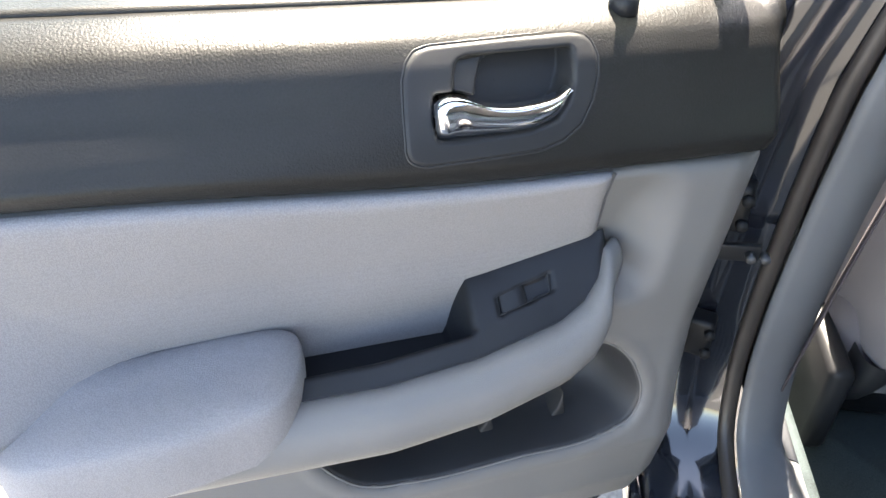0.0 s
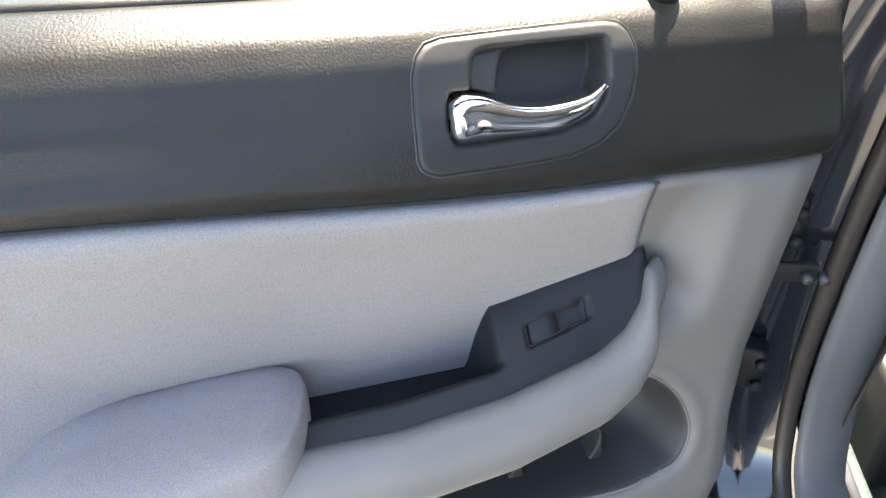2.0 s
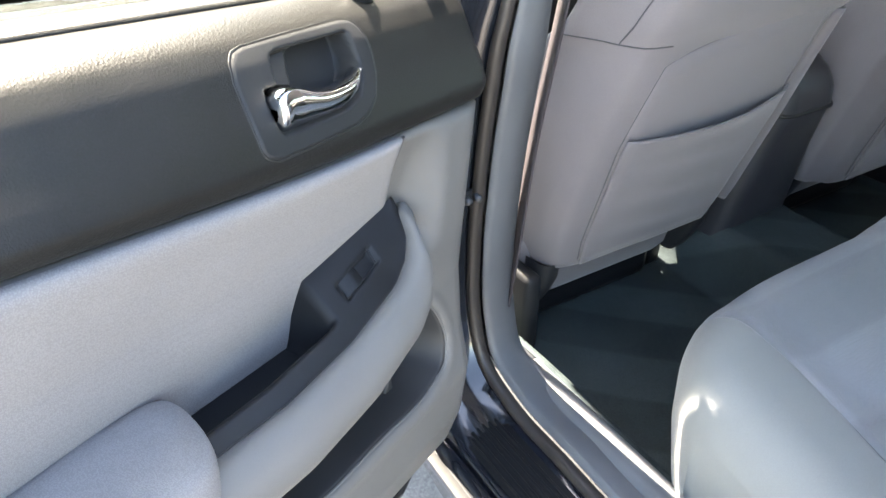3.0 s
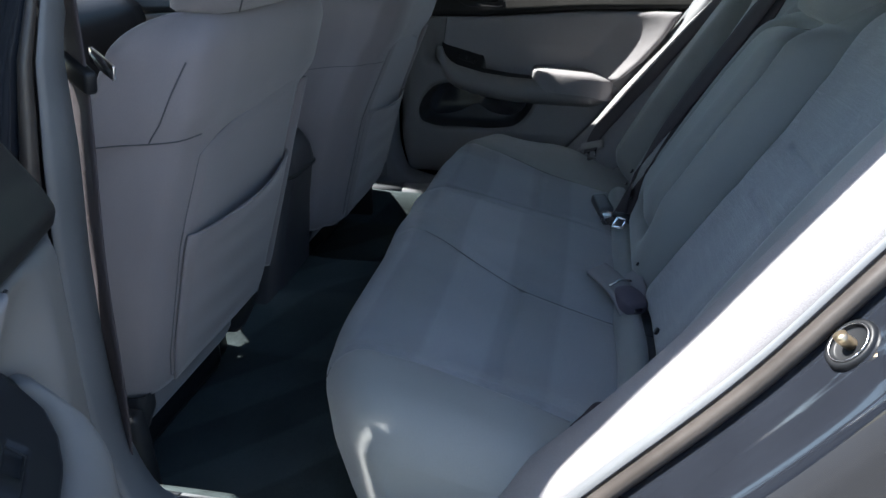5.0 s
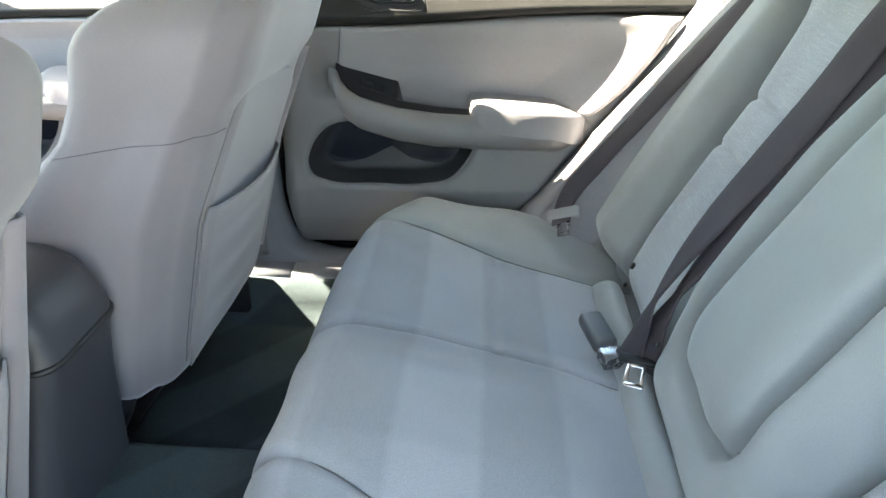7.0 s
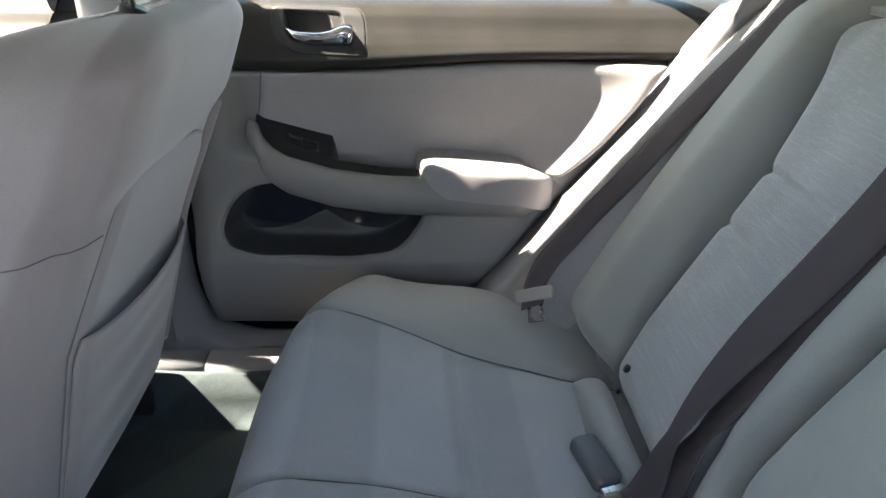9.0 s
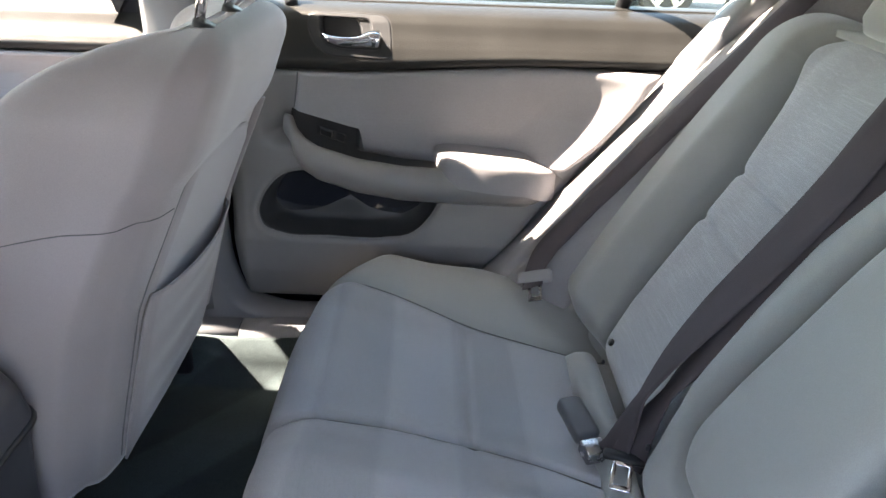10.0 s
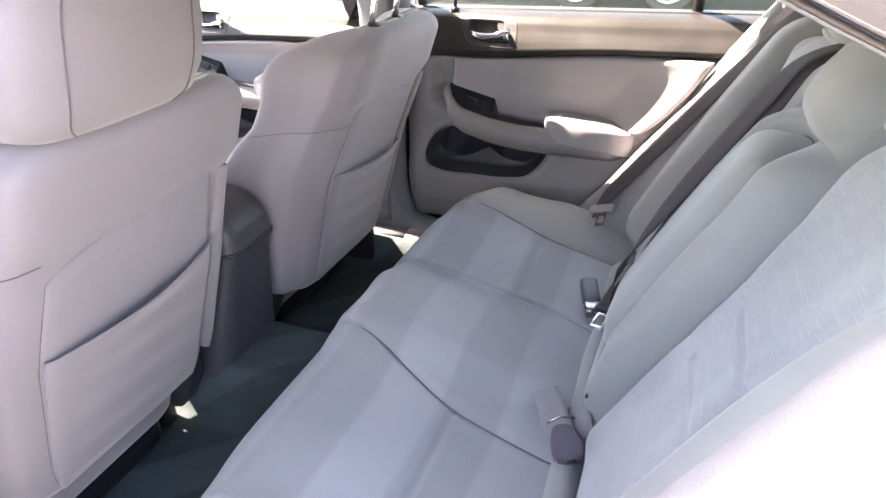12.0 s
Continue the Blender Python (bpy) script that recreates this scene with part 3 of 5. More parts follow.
def build_door(side, name, label, turn=None, shift=0.0, stretch=1.0):
    D = Door(side, name, label, turn, shift, stretch > 1)
    k = stretch
    # painted shell and its lower edge
    shell = [(-.012, 1.045), (-.014, .42), (.02, .36), (.44, .36), (.50, .43), (.57, .54), (.68, .67), (.92, .93), (1.01, 1.05)]
    if k > 1:
        shell = [(-.012, 1.045), (-.014, .42), (.02, .36), (1.0, .36), (1.04, .42), (1.05, 1.045)]
    part("shell", prism(shell, lambda a, b, d: D.pt(a, b, d), -0.085, 0.028), PAINT, D.ob, "black painted steel shell", bevel=0.012)
    part("edge_seal", tube([D.pt(a, b, 0.034) for a, b in polyline([(.030, 1.0), (.028, .45), (.06, .375), (.43, .375)], 40)], 0.007, 8), RUBBER, D.ob)
    # dark upper trim with a rolled ledge
    ua, ub = (.985, .865) if k == 1 else (1.04, 1.04)
    nu, nv = 150, 40
    Q = coons(polyline([(.016, .947), (ub, .947)], nu), polyline([(.004, 1.060), (ua, 1.060)], nu), polyline([(.016, .947), (.008, 1.03), (.004, 1.060)], nv), polyline([(ub, .947), (ua, 1.060)], nv))
    d = upper_depth(Q[..., 1]) - edge_roll(nu, nv, .008)
    f = smooth01((.020 - Q[..., 0]) / .014)
    d = d * (1 - f) + (0.030 + 0.25 * d) * f
    hole = inside(HANDLE_RIM, Q)
    d = d - 0.030 * smooth01((hole - 0.009) / 0.004)
    D.patch("upper_trim", Q, d, DARK_VINYL, "dark grained vinyl upper trim")
    Q2 = coons(polyline([(.022, 1.060), (ua, 1.060)], 40), polyline([(.022, 1.064), (ua, 1.064)], 40), polyline([(.022, 1.060), (.022, 1.064)], 4), polyline([(ua, 1.060), (ua, 1.064)], 4))
    D.patch("window_ledge", Q2, np.linspace(0.0, -0.030, 4)[None, :] + 0 * Q2[..., 0], DARK_VINYL)
    # grey lower panel with the map pocket sunk into it
    nu, nv = 150, 96
    lower = [(.034, .480), (.43, .475)] if k == 1 else [(.034, .480), (.98, .475)]
    right = [(.43, .475), (.49, .525), (.545, .585), (.70, .757), (.872, .946)] if k == 1 else [(.98, .475), (1.03, .6), (1.04, .946)]
    Q = coons(polyline(lower, nu), polyline([(.012, .946), right[-1]], nu), curve([(.034, .480), (.022, .56), (.018, .70), (.012, .946)], nv), curve(right, nv))
    u, z = Q[..., 0], Q[..., 1]
    base = np.interp(z, [.48, .55, .62, .68, .75, .946], [.085, .104, .108, .092, .082, .086]) - edge_roll(nu, nv, .012, 4)
    base -= 0.008 * smooth01((.05 - u) / .03)
    flush = smooth01((u - .085) / .05) * smooth01((.34 - u) / .05) * smooth01((z - .80) / .04) * smooth01((.945 - z) / .008)
    base = base * (1 - flush) + (insert_depth(np.full_like(z, .17), z) - .0045) * flush
    # the grid is drawn onto the pocket's rim, so that the rim is a clean line
    rim = ring(POCKET, 120)
    s = inside(rim, Q)
    gx = (inside(rim, Q + np.array([1e-4, 0])) - s) / 1e-4
    gz = (inside(rim, Q + np.array([0, 1e-4])) - s) / 1e-4
    snap = (np.abs(s) < 0.0036)[..., None]
    Q = np.where(snap, Q - s[..., None] * np.stack([gx, gz], -1), Q)
    u, z = Q[..., 0], Q[..., 1]
    s = np.where(snap[..., 0], 0, s)
    deep = base + 0.0015 * np.exp(-((s + 0.010) / 0.006) ** 2) - 0.003 * (s == 0) - 0.074 * smooth01((s - 0.0) / 0.012)
    mid = (s[:-1, :-1] + s[1:, :-1] + s[:-1, 1:] + s[1:, 1:]) / 4
    keep_in = mid > 0
    under = (inside([(.168, .944), (.834, .944), (.653, .765), (.60, .745), (.30, .745), (.20, .79), (.180, .83), (.176, .872)], (Q[:-1, :-1] + Q[1:, 1:]) / 2) > 0.008)
    D.patch("lower_panel", Q, deep, VINYL, "light grey moulded vinyl lower panel", keep=~keep_in & ~under)
    rc = rim.mean(0)
    rr = np.array([1.0, .985, .96, .92, .87, .80, .65, .45, .22, .001])[:, None, None]
    L = rc + (rim - rc)[None] * rr
    drop = np.array([-.001, .004, .020, .046, .064, .071, .073, .074, .074, .074])[:, None]
    rim_d = np.interp(rim[:, 1], [.48, .55, .62, .68, .75, .946], [.085, .104, .108, .092, .082, .086]) - 0.008 * smooth01((.05 - rim[:, 0]) / .03)
    liner = part("pocket_liner", sheet(D.w(L[..., 0], L[..., 1], rim_d[None] - .003 - drop), closed=(False, True)), POCKET_PLASTIC, D.ob, "dark map pocket", solid=0.002)
    for uu in (.150, .235) if side < 0 else ():
        part("bottle_rib", prism([(uu - .008, .632), (uu + .012, .632), (uu + .004, .650), (uu + .001, .674)], lambda a, b, dd: D.pt(a, b, dd), .030, .066), POCKET_PLASTIC, liner, bevel=0.003)
    part("pocket_rim", tube([D.pt(a, b, dd - .0015) for (a, b), dd in zip(np.r_[rim, rim[:1]], np.r_[rim_d, rim_d[:1]])], 0.0014, 8, False), VINYL, D.ob)
    # cloth insert
    nu, nv = 120, 60
    Q = coons(curve([(.150, .872), (.20, .78), (.28, .752), (.45, .748), (.653, .765)], nu), polyline([(.166, .944), (.834, .944)], nu), polyline([(.150, .872), (.166, .944)], nv), curve([(.653, .765), (.70, .800), (.80, .905), (.834, .944)], nv))
    D.patch("cloth_insert", Q, insert_depth(Q[..., 0], Q[..., 1], .150 if k == 1 else .030) + 0.002 - edge_roll(nu, nv, .010, 4), CLOTH_DOOR, "light grey woven cloth insert")
    front_edge = polyline([(.1505, .874), (.1665, .9445)], 24)
    part("seam", tube([D.pt(a, b, float(insert_depth(np.array(a), np.array(b))) - .0035) for a, b in front_edge], .0016, 6, False), SEAM, D.ob)
    # armrest band
    us = np.r_[np.linspace(.134, .17, 16), np.linspace(.175, .62, 60), np.linspace(.63, .70, 14)]
    w = smooth01((us - .112) / .055) * (1 - 0.75 * smooth01((us - .60) / .10))
    rows = []
    prof = curve([(0, 0), (.010, .003), (.024, -.004), (.033, -.018), (.034, -.035), (.026, -.050), (.006, -.062), (-.032, -.071)], 22)
    for uu, ww in zip(us, w):
        e, tp = arm_edge(uu), arm_top(uu)
        rows.append([(uu - 0.003 * (1 - ww) * (a / .036), tp + b * (0.35 + .65 * ww), e + a * (.35 + .65 * ww)) for a, b in prof])
    R = np.array(rows)
    D.patch("armrest", R[..., :2], R[..., 2], VINYL, "smooth light grey vinyl armrest sweeping down")
    # black switch panel with the pull cup behind it
    nu, ne = 90, 34
    us, es = np.linspace(.146, .450, nu), np.linspace(0, 1, ne)
    U, E = np.meshgrid(us, es, indexing="ij")
    zi = np.interp(U, [.146, .157, .276, .45], [.872, .866, .836, .800])
    di = insert_depth(U, zi) + 0.001
    cupu = smooth01((U - .272) / .014) * smooth01((.446 - U) / .008)
    cup = cupu * smooth01((.74 - E) / .10)
    Zz = zi + (arm_top(U) + 0.001 - zi) * E ** 1.15
    Dd = di + (arm_edge(U) + 0.001 - di) * E
    Zz = Zz * (1 - cup) + (.764 - .006 * (U - .27)) * cup
    Dd = Dd - cup * (1 - E) * 0.014
    sw = (np.abs(U - .226) < .0255) & (np.abs(E - .485 - (U - .226) * 1.0) < .13)
    Zz = Zz - 0.004 * sw
    Dd = Dd - 0.003 * sw
    D.patch("switch_panel", np.stack([U, Zz], -1), Dd, BLACK_PLASTIC, "black plastic switch panel with a deep pull cup")
    part("seam", tube([D.pt(a, float(arm_top(a)) + .0018, float(arm_edge(a)) + .0012) for a in np.linspace(.150, .445, 60)], .0013, 6, False), RUBBER, D.ob)
    # window switch: a tilted rocker in its frame
    def on_panel(uu, e, lift):
        z0 = np.interp(uu, [.146, .157, .276, .45], [.872, .866, .836, .800])
        d0 = float(insert_depth(np.array(uu), np.array(z0)))
        zz = z0 + (float(arm_top(uu)) - z0) * e ** 1.15
        dd = d0 + (float(arm_edge(uu)) - d0) * e
        return D.pt(uu, zz + lift * .85, dd + lift * .5)
    rim = [on_panel(a, b, .0015) for a, b in polyline([(.2015, .335), (.250, .385), (.2515, .63), (.203, .585), (.2015, .335)], 60)]
    sw_ob = part("window_switch", tube(rim, 0.0008, 6, False), DARK_PLASTIC, D.ob, "black window switch in a thin rim")
    rows = [[on_panel(a, b + (a - .226) * 1.0, l) for b in np.linspace(.375, .60, 8)] for a, l in ((.249, -.002), (.247, .001), (.236, .0022), (.226, .0035), (.2245, .001), (.223, -.004))]
    part("rocker_key", sheet(np.array(rows)), BLACK_PLASTIC, sw_ob)
    # padded cloth armrest cushion
    out = ring([(.426, .050), (.428, .100), (.442, .126), (.50, .140), (.58, .140), (.640, .124), (.662, .097), (.664, .060), (.655, .046), (.55, .040), (.46, .042)], 84)
    c = out.mean(0)
    rows = []
    for q, h in [(.985, -.052), (1.0, -.040), (1.0, -.018), (.985, -.007), (.955, -.001), (.90, .003), (.75, .006), (.5, .0075), (.25, .008), (.0, .008)]:
        p = c + (out - c) * (np.array([1 - (1 - q) * .4, q]) if q > .8 else q * np.array([1.04, 1.0]))
        rows.append(np.stack([p[:, 0], np.interp(p[:, 0], [.42, .45, .60, .665], [.804, .805, .792, .772]) + h + 0.004 * smooth01((.09 - p[:, 1]) / .05) * (h > -.03), p[:, 1]], 1))
    R = np.array(rows)
    bm = sheet(D.w(R[..., 0], R[..., 1], R[..., 2]), closed=(False, True))
    bmesh.ops.remove_doubles(bm, verts=bm.verts, dist=1e-5)
    part("armrest_pad", bm, CLOTH_DOOR, D.ob, "soft light grey cloth armrest pad")
    # inside handle
    nr, na = 60, 150
    out = ring_poly(HANDLE_RIM, na)
    c = np.array([.262, 1.010])
    r = np.linspace(0.001, 1, nr)[:, None, None]
    Q = c + (out - c)[None] * r
    sd, so = inside(HANDLE_CUP, Q), inside(HANDLE_RIM, Q)
    d = upper_depth(Q[..., 1]) + 0.0022 - 0.0034 * smooth01((0.0030 - so) / 0.0030) - 0.026 * smooth01(sd / 0.005)
    d = d - 0.007 * smooth01(inside(HANDLE_STEP, Q) / 0.004) * (1 - smooth01(sd / 0.005))
    plate = part("handle_plate", sheet(D.w(Q[..., 0], Q[..., 1], d), closed=(False, True)), DARK_PLASTIC, D.ob, "dark plastic handle surround with a finger recess", solid=0.002)
    edge = np.r_[out, out[:1]]
    part("joint", tube([D.pt(a, b, float(upper_depth(b)) + .0008) for a, b in edge], .0012, 6, False), RUBBER, plate)
    top = [handle_uz(*p) for p in ((190, 410), (200, 328), (232, 300), (310, 298), (385, 328), (465, 364), (580, 386), (720, 384), (840, 370), (942, 343))]
    low = [handle_uz(*p) for p in ((196, 500), (215, 545), (260, 560), (330, 556), (420, 551), (520, 546), (640, 540), (760, 520), (880, 460), (944, 356))]
    tp, lw = curve(top, 44), curve(low, 44)
    rows = []
    for a, b in zip(tp, lw):
        mid = float(upper_depth((a[1] + b[1]) / 2)) + .001
        wid = max(np.linalg.norm(a - b), 0.002)
        rows.append([(*(a + (b - a) * q), mid + min(.013, wid * .4) * math.sin(math.pi * (0.06 + .88 * q)) ** .55 + (0.004 * (1 - q))) for q in np.linspace(0, 1, 14)])
        rows[-1] += [(*(b + (a - b) * q), mid - .008) for q in np.linspace(0.1, .9, 4)]
    R = np.array(rows)
    bm = sheet(D.w(R[..., 0], R[..., 1], R[..., 2]), closed=(False, True))
    part("handle_lever", bm, CHROME, plate, "polished chrome door lever")
    # lock knob
    g = part("lock_grommet", tube([D.pt(.150, 1.050, .020), D.pt(.150, 1.066, .018)], 0.012, 16), BLACK_PLASTIC, D.ob)
    part("lock_knob", tube([D.pt(.150, 1.060, .019), D.pt(.150, 1.095, .014), D.pt(.150, 1.105, .013)], 0.0048, 12), DARK_PLASTIC, g)
    # window frame and panes
    def lean(z):
        return -0.030 + (z - 1.06) * 0.60
    end = .80 if k == 1 else 1.03
    posts = [[(.035, 1.05), (.05, 1.20), (.072, 1.36)], [(.072, 1.36), (.27, 1.375), (.52, 1.358), (.72, 1.32), (.85, 1.272), (.935, 1.22), (.975, 1.16), (.985, 1.06)], [(.775, 1.05), (.785, 1.18), (.79, 1.295)]]
    if k > 1:
        posts = [[(1.03, 1.05), (1.02, 1.20), (.99, 1.375)], [(.99, 1.375), (.75, 1.385), (.55, 1.34), (.28, 1.19), (.06, 1.06)], [(.24, 1.05), (.26, 1.10), (.28, 1.17)]]
    for pl in posts:
        c = curve(pl, 16)
        part("window_post", tube([D.pt(a, b, lean(b)) for a, b in c], 0.014, 8), BLACK_PLASTIC, D.ob)
    pane = [(.045, 1.05), (.078, 1.355), (.27, 1.37), (.52, 1.353), (.72, 1.315), (.785, 1.29), (.775, 1.05)] if k == 1 else [(.26, 1.05), (.28, 1.18), (.55, 1.33), (.75, 1.375), (.985, 1.37), (1.025, 1.05)]
    panes = [pane] + ([[(.785, 1.05), (.80, 1.285), (.85, 1.267), (.93, 1.215), (.97, 1.155), (.98, 1.05)]] if k == 1 else [])
    for pn in panes:
        ob = part("window_pane", prism(pn, lambda a, b, dd: D.pt(a, b, lean(b) + dd), -.002, .002), GLASS, D.ob, "clear side window glass", smooth=False)
        ob.visible_shadow = False
    return D


def handle_uz(a, b):
    """From the handle's drawing units (across, down) to the door's measures."""
    return (.335 - (a - 85) * .000146, 1.046 - (b - 55) * .000126)


def ring_poly(poly, n):
    p = np.array(list(poly) + [poly[0]], float)
    return polyline(p, n + 1)[:-1]


HANDLE_RIM = [handle_uz(577 + (a - 577) * 1.085, 55 + (b - 55) * 1.065) for a, b in ((85, 560), (88, 400), (100, 230), (125, 150), (170, 100), (240, 82), (600, 66), (940, 55), (1010, 65), (1050, 100), (1070, 170), (1064, 280), (1030, 390), (960, 500), (860, 570), (740, 606), (500, 622), (170, 640), (115, 620), (93, 595))]
HANDLE_CUP = [handle_uz(*p) for p in ((188, 520), (188, 380), (205, 315), (300, 305), (425, 345), (440, 270), (475, 175), (530, 135), (900, 120), (955, 120), (975, 150), (980, 220), (965, 330), (930, 430), (860, 505), (700, 550), (300, 572), (215, 562))]
HANDLE_STEP = [handle_uz(*p) for p in ((295, 330), (300, 250), (320, 175), (350, 140), (400, 124), (960, 112), (985, 130), (975, 330), (500, 400))]


# ---- rear seat ----
def rest_w(x, h, t):
    """A place on the rear backrest: h up along it from the seat's fold, t out in front of it."""
    c, s = math.cos(radians(30.2)), math.sin(radians(30.2))
    x, h, t = np.broadcast_arrays(np.asarray(x, float), np.asarray(h, float), np.asarray(t, float))
    return np.stack([x, -0.0 - h * s + t * c, 0.585 + h * c + t * s], -1)


def groove(dist, width, depth):
    return depth * np.exp(-(dist / width) ** 2)


def build_rear_seat():
    seat = thing("rear_seat", (0, 0, 0), "three-place rear bench in grey cloth with stitched panels", "car seat")
    # cushion
    A = {1: curve([(.545, .56), (.538, .44), (.527, .36), (.512, .28), (.502, .23), (.494, .14), (.490, .05), (.49, -.05)], 40),
         -1: curve([(.555, .56), (.545, .46), (.538, .40), (.543, .31), (.560, .20), (.570, .08), (.57, -.05)], 40)}
    B = {1: curve([(.180, .56), (.184, .45), (.197, .34), (.195, .23), (.178, .13), (.160, .05), (.15, -.06)], 40),
         -1: curve([(.095, .56), (.107, .46), (.122, .40), (.155, .33), (.190, .25), (.212, .14), (.220, .04), (.22, -.06)], 40)}
    ny = 150
    tv = np.linspace(0, 1, ny)
    vy = -0.060 + 0.588 * np.sin(tv * math.pi / 2 * 0.97) / math.sin(math.pi / 2 * 0.97)

    def at(line):
        return np.interp(vy, line[::-1, 1], line[::-1, 0])
    n0, n1, n2 = 24, 50, 50
    ease = np.sin(np.linspace(0, 1, n2 + 1)[1:] * math.pi / 2 * .94) / math.sin(math.pi / 2 * .94)
    cols = {}
    for sg in (-1, 1):
        b, a = at(B[sg])[None], at(A[sg])[None]
        cols[sg] = sg * np.concatenate([np.linspace(0, 1, n0 + 1)[1:, None] * b, b + np.linspace(0, 1, n1 + 1)[1:, None] * (a - b), a + ease[:, None] * (0.695 - a)])
    X = np.concatenate([cols[-1][::-1], np.zeros((1, ny)), cols[1]])
    nx, half_n = len(X), n0 + n1 + n2
    corner = np.clip((np.abs(X) - 0.34) / 0.356, 0, 1)
    yf = 0.528 - 0.19 * (1 - np.sqrt(1 - corner ** 2.2 * 0.985)) - 0.012 * np.exp(-(X / 0.10) ** 2)
    yb = -0.060
    Y = yb + (yf - yb) * np.sin(tv * math.pi / 2 * 0.97)[None, :] / math.sin(math.pi / 2 * 0.97)
    e_f, e_s = yf - Y, 0.697 - np.abs(X)
    top = np.interp(Y, [-.06, .03, .12, .25, .36, .44, .50, .56], [.490, .512, .535, .563, .592, .610, .612, .600])
    ax = np.abs(X)
    top = top + 0.030 * smooth01((0.165 - ax) / 0.10) * smooth01((Y - .0) / .2) * smooth01((.62 - Y) / .15)
    dish = smooth01((ax - 0.15) / 0.10) * smooth01((0.60 - ax) / 0.14)
    top = top - 0.016 * dish * smooth01((.52 - Y) / .15) + 0.020 * smooth01((ax - .47) / .10) * smooth01((Y + .02) / .25)
    top = top + 0.016 * smooth01((X - .50) / .10) * smooth01((.33 - Y) / .15) - 0.010 * smooth01((X - .50) / .10) * smooth01((Y - .36) / .08)

    def fall(e, r, h):
        q = np.clip(1 - e / r, 0, 1)
        return h * (1 - np.sqrt(1 - np.minimum(q ** 2, 0.9995)))
    Z = top - np.hypot(fall(e_f, 0.085, 0.085), fall(e_s, 0.075, 0.085))
    PX = np.stack([X, Y], -1)
    seams = [np.stack([X[half_n + s * k], Y[half_n + s * k]], 1)[::3] for k in (n0 + n1, n0) for s in (-1, 1)]
    for s in (-1, 1):
        seams.append(polyline([(s * .19, .232), (s * .495, .235)], 12))
    for k, ln in enumerate(seams):
        Z -= groove(line_off(ln, PX), 0.0065 if k < 4 else 0.006, 0.010 if k < 4 else 0.006)
    rng = np.random.RandomState(3)
    for _ in range(26):
        cx, cy, a = rng.uniform(-.6, .6), rng.uniform(0.02, .5), rng.uniform(0, 6.3)
        d1 = (X - cx) * math.cos(a) + (Y - cy) * math.sin(a)
        d2 = -(X - cx) * math.sin(a) + (Y - cy) * math.cos(a)
        Z += rng.uniform(-.0016, .0016) * np.exp(-(d1 / .05) ** 2 - (d2 / .018) ** 2)
    P = np.stack([X, Y, Z], -1)
    top_grid = (P.copy(), PX.copy())
    cushion_seams = [ln[np.abs(ln[:, 1] - .25) < .29] for ln in seams]
    skirt = P[:, -1:, :].copy()
    rows = [P]
    for dz, dy in ((-.06, -.004), (-.13, -.02), (-.22, -.045)):
        s2 = skirt.copy()
        s2[..., 2] = np.minimum(skirt[..., 2] + dz, .56 + dz)
        s2[..., 1] += dy
        rows.append(s2)
    P = np.concatenate(rows, 1)
    ends = []
    for i, sg in ((0, -1), (-1, 1)):
        e = P[i].copy()
        for dz, dx in ((-.07, -.004), (-.16, -.03)):
            q = e.copy()
            q[:, 2] = np.minimum(e[:, 2], .53) + dz
            q[:, 0] += sg * dx
            ends.append((i, q))
    P = np.concatenate([ends[1][1][None], ends[0][1][None], P, ends[2][1][None], ends[3][1][None]], 0)
    col = np.arange(P.shape[0] - 1)[:, None] - 2 - half_n + 0.5 + np.zeros((1, P.shape[1] - 1))
    a, fx, bx, axx = np.abs(col), col, n0, n0 + n1
    for nm, mask, mt in (("centre_cushion", a < bx, CLOTH_SEAT), ("seat_cushion", (a >= bx) & (a < axx) & (fx < 0), CLOTH_SEAT), ("seat_cushion", (a >= bx) & (a < axx) & (fx > 0), CLOTH_SEAT), ("cushion_bolster", (a >= axx) & (fx < 0), CLOTH_PLAIN), ("cushion_bolster", (a >= axx) & (fx > 0), CLOTH_PLAIN)):
        part(nm, sheet(P, mask), mt, seat)
    for ln in cushion_seams[:4]:
        part("seam", seam_on(*top_grid, curve(ln[::3] if len(ln) > 15 else ln, 70), .0011, .0018), SEAM, seat)
    # backrest
    nx, nh = 401, 220
    hs = np.linspace(-0.10, 0.60, nh)
    outer = curve([(.435, -.1), (.450, -.02), (.460, .06), (.464, .2), (.470, .33), (.505, .45), (.528, .54), (.50, .60)], 40)
    H = np.repeat(hs[None], nx, 0)
    ramp = np.linspace(-1, 1, nx)
    w1 = np.interp(hs, [-.1, 0, .10, .24, .34, .44, .55, .62], [.17, .185, .195, .208, .212, .19, .15, .13])
    w2 = np.interp(hs, outer[:, 1], outer[:, 0])
    X = np.stack([np.sign(ramp) * np.interp(np.abs(ramp), [0, .36, .80, 1.0], [0, w1[q], w2[q], .60]) - .026 * np.interp(ramp, [0, .36, .80], [0, 1, 0]) for q in range(nh)], 1)
    ax = np.abs(X)
    T = 0.012 * np.sin(np.clip((H + .1) / .7, 0, 1) * math.pi)
    wmid = np.interp(H, [-.1, 0, .10, .24, .34, .44, .55, .62], [.17, .185, .195, .208, .212, .19, .15, .13]) - .026 * (X > 0)
    q = np.clip((ax - 0.110) / (wmid - 0.110), 0, 1)
    T += (0.050 - 0.08 * np.clip(X, -.2, .2)) * np.sqrt(np.clip(1 - q ** 2.2, 0, 1)) * np.sqrt(smooth01((.505 - H) / .07)) * (0.35 + 0.65 * smooth01((H + .02) / .16))
    T -= 0.010 * smooth01((ax - wmid - .02) / .08) * smooth01((.46 - ax) / .08)
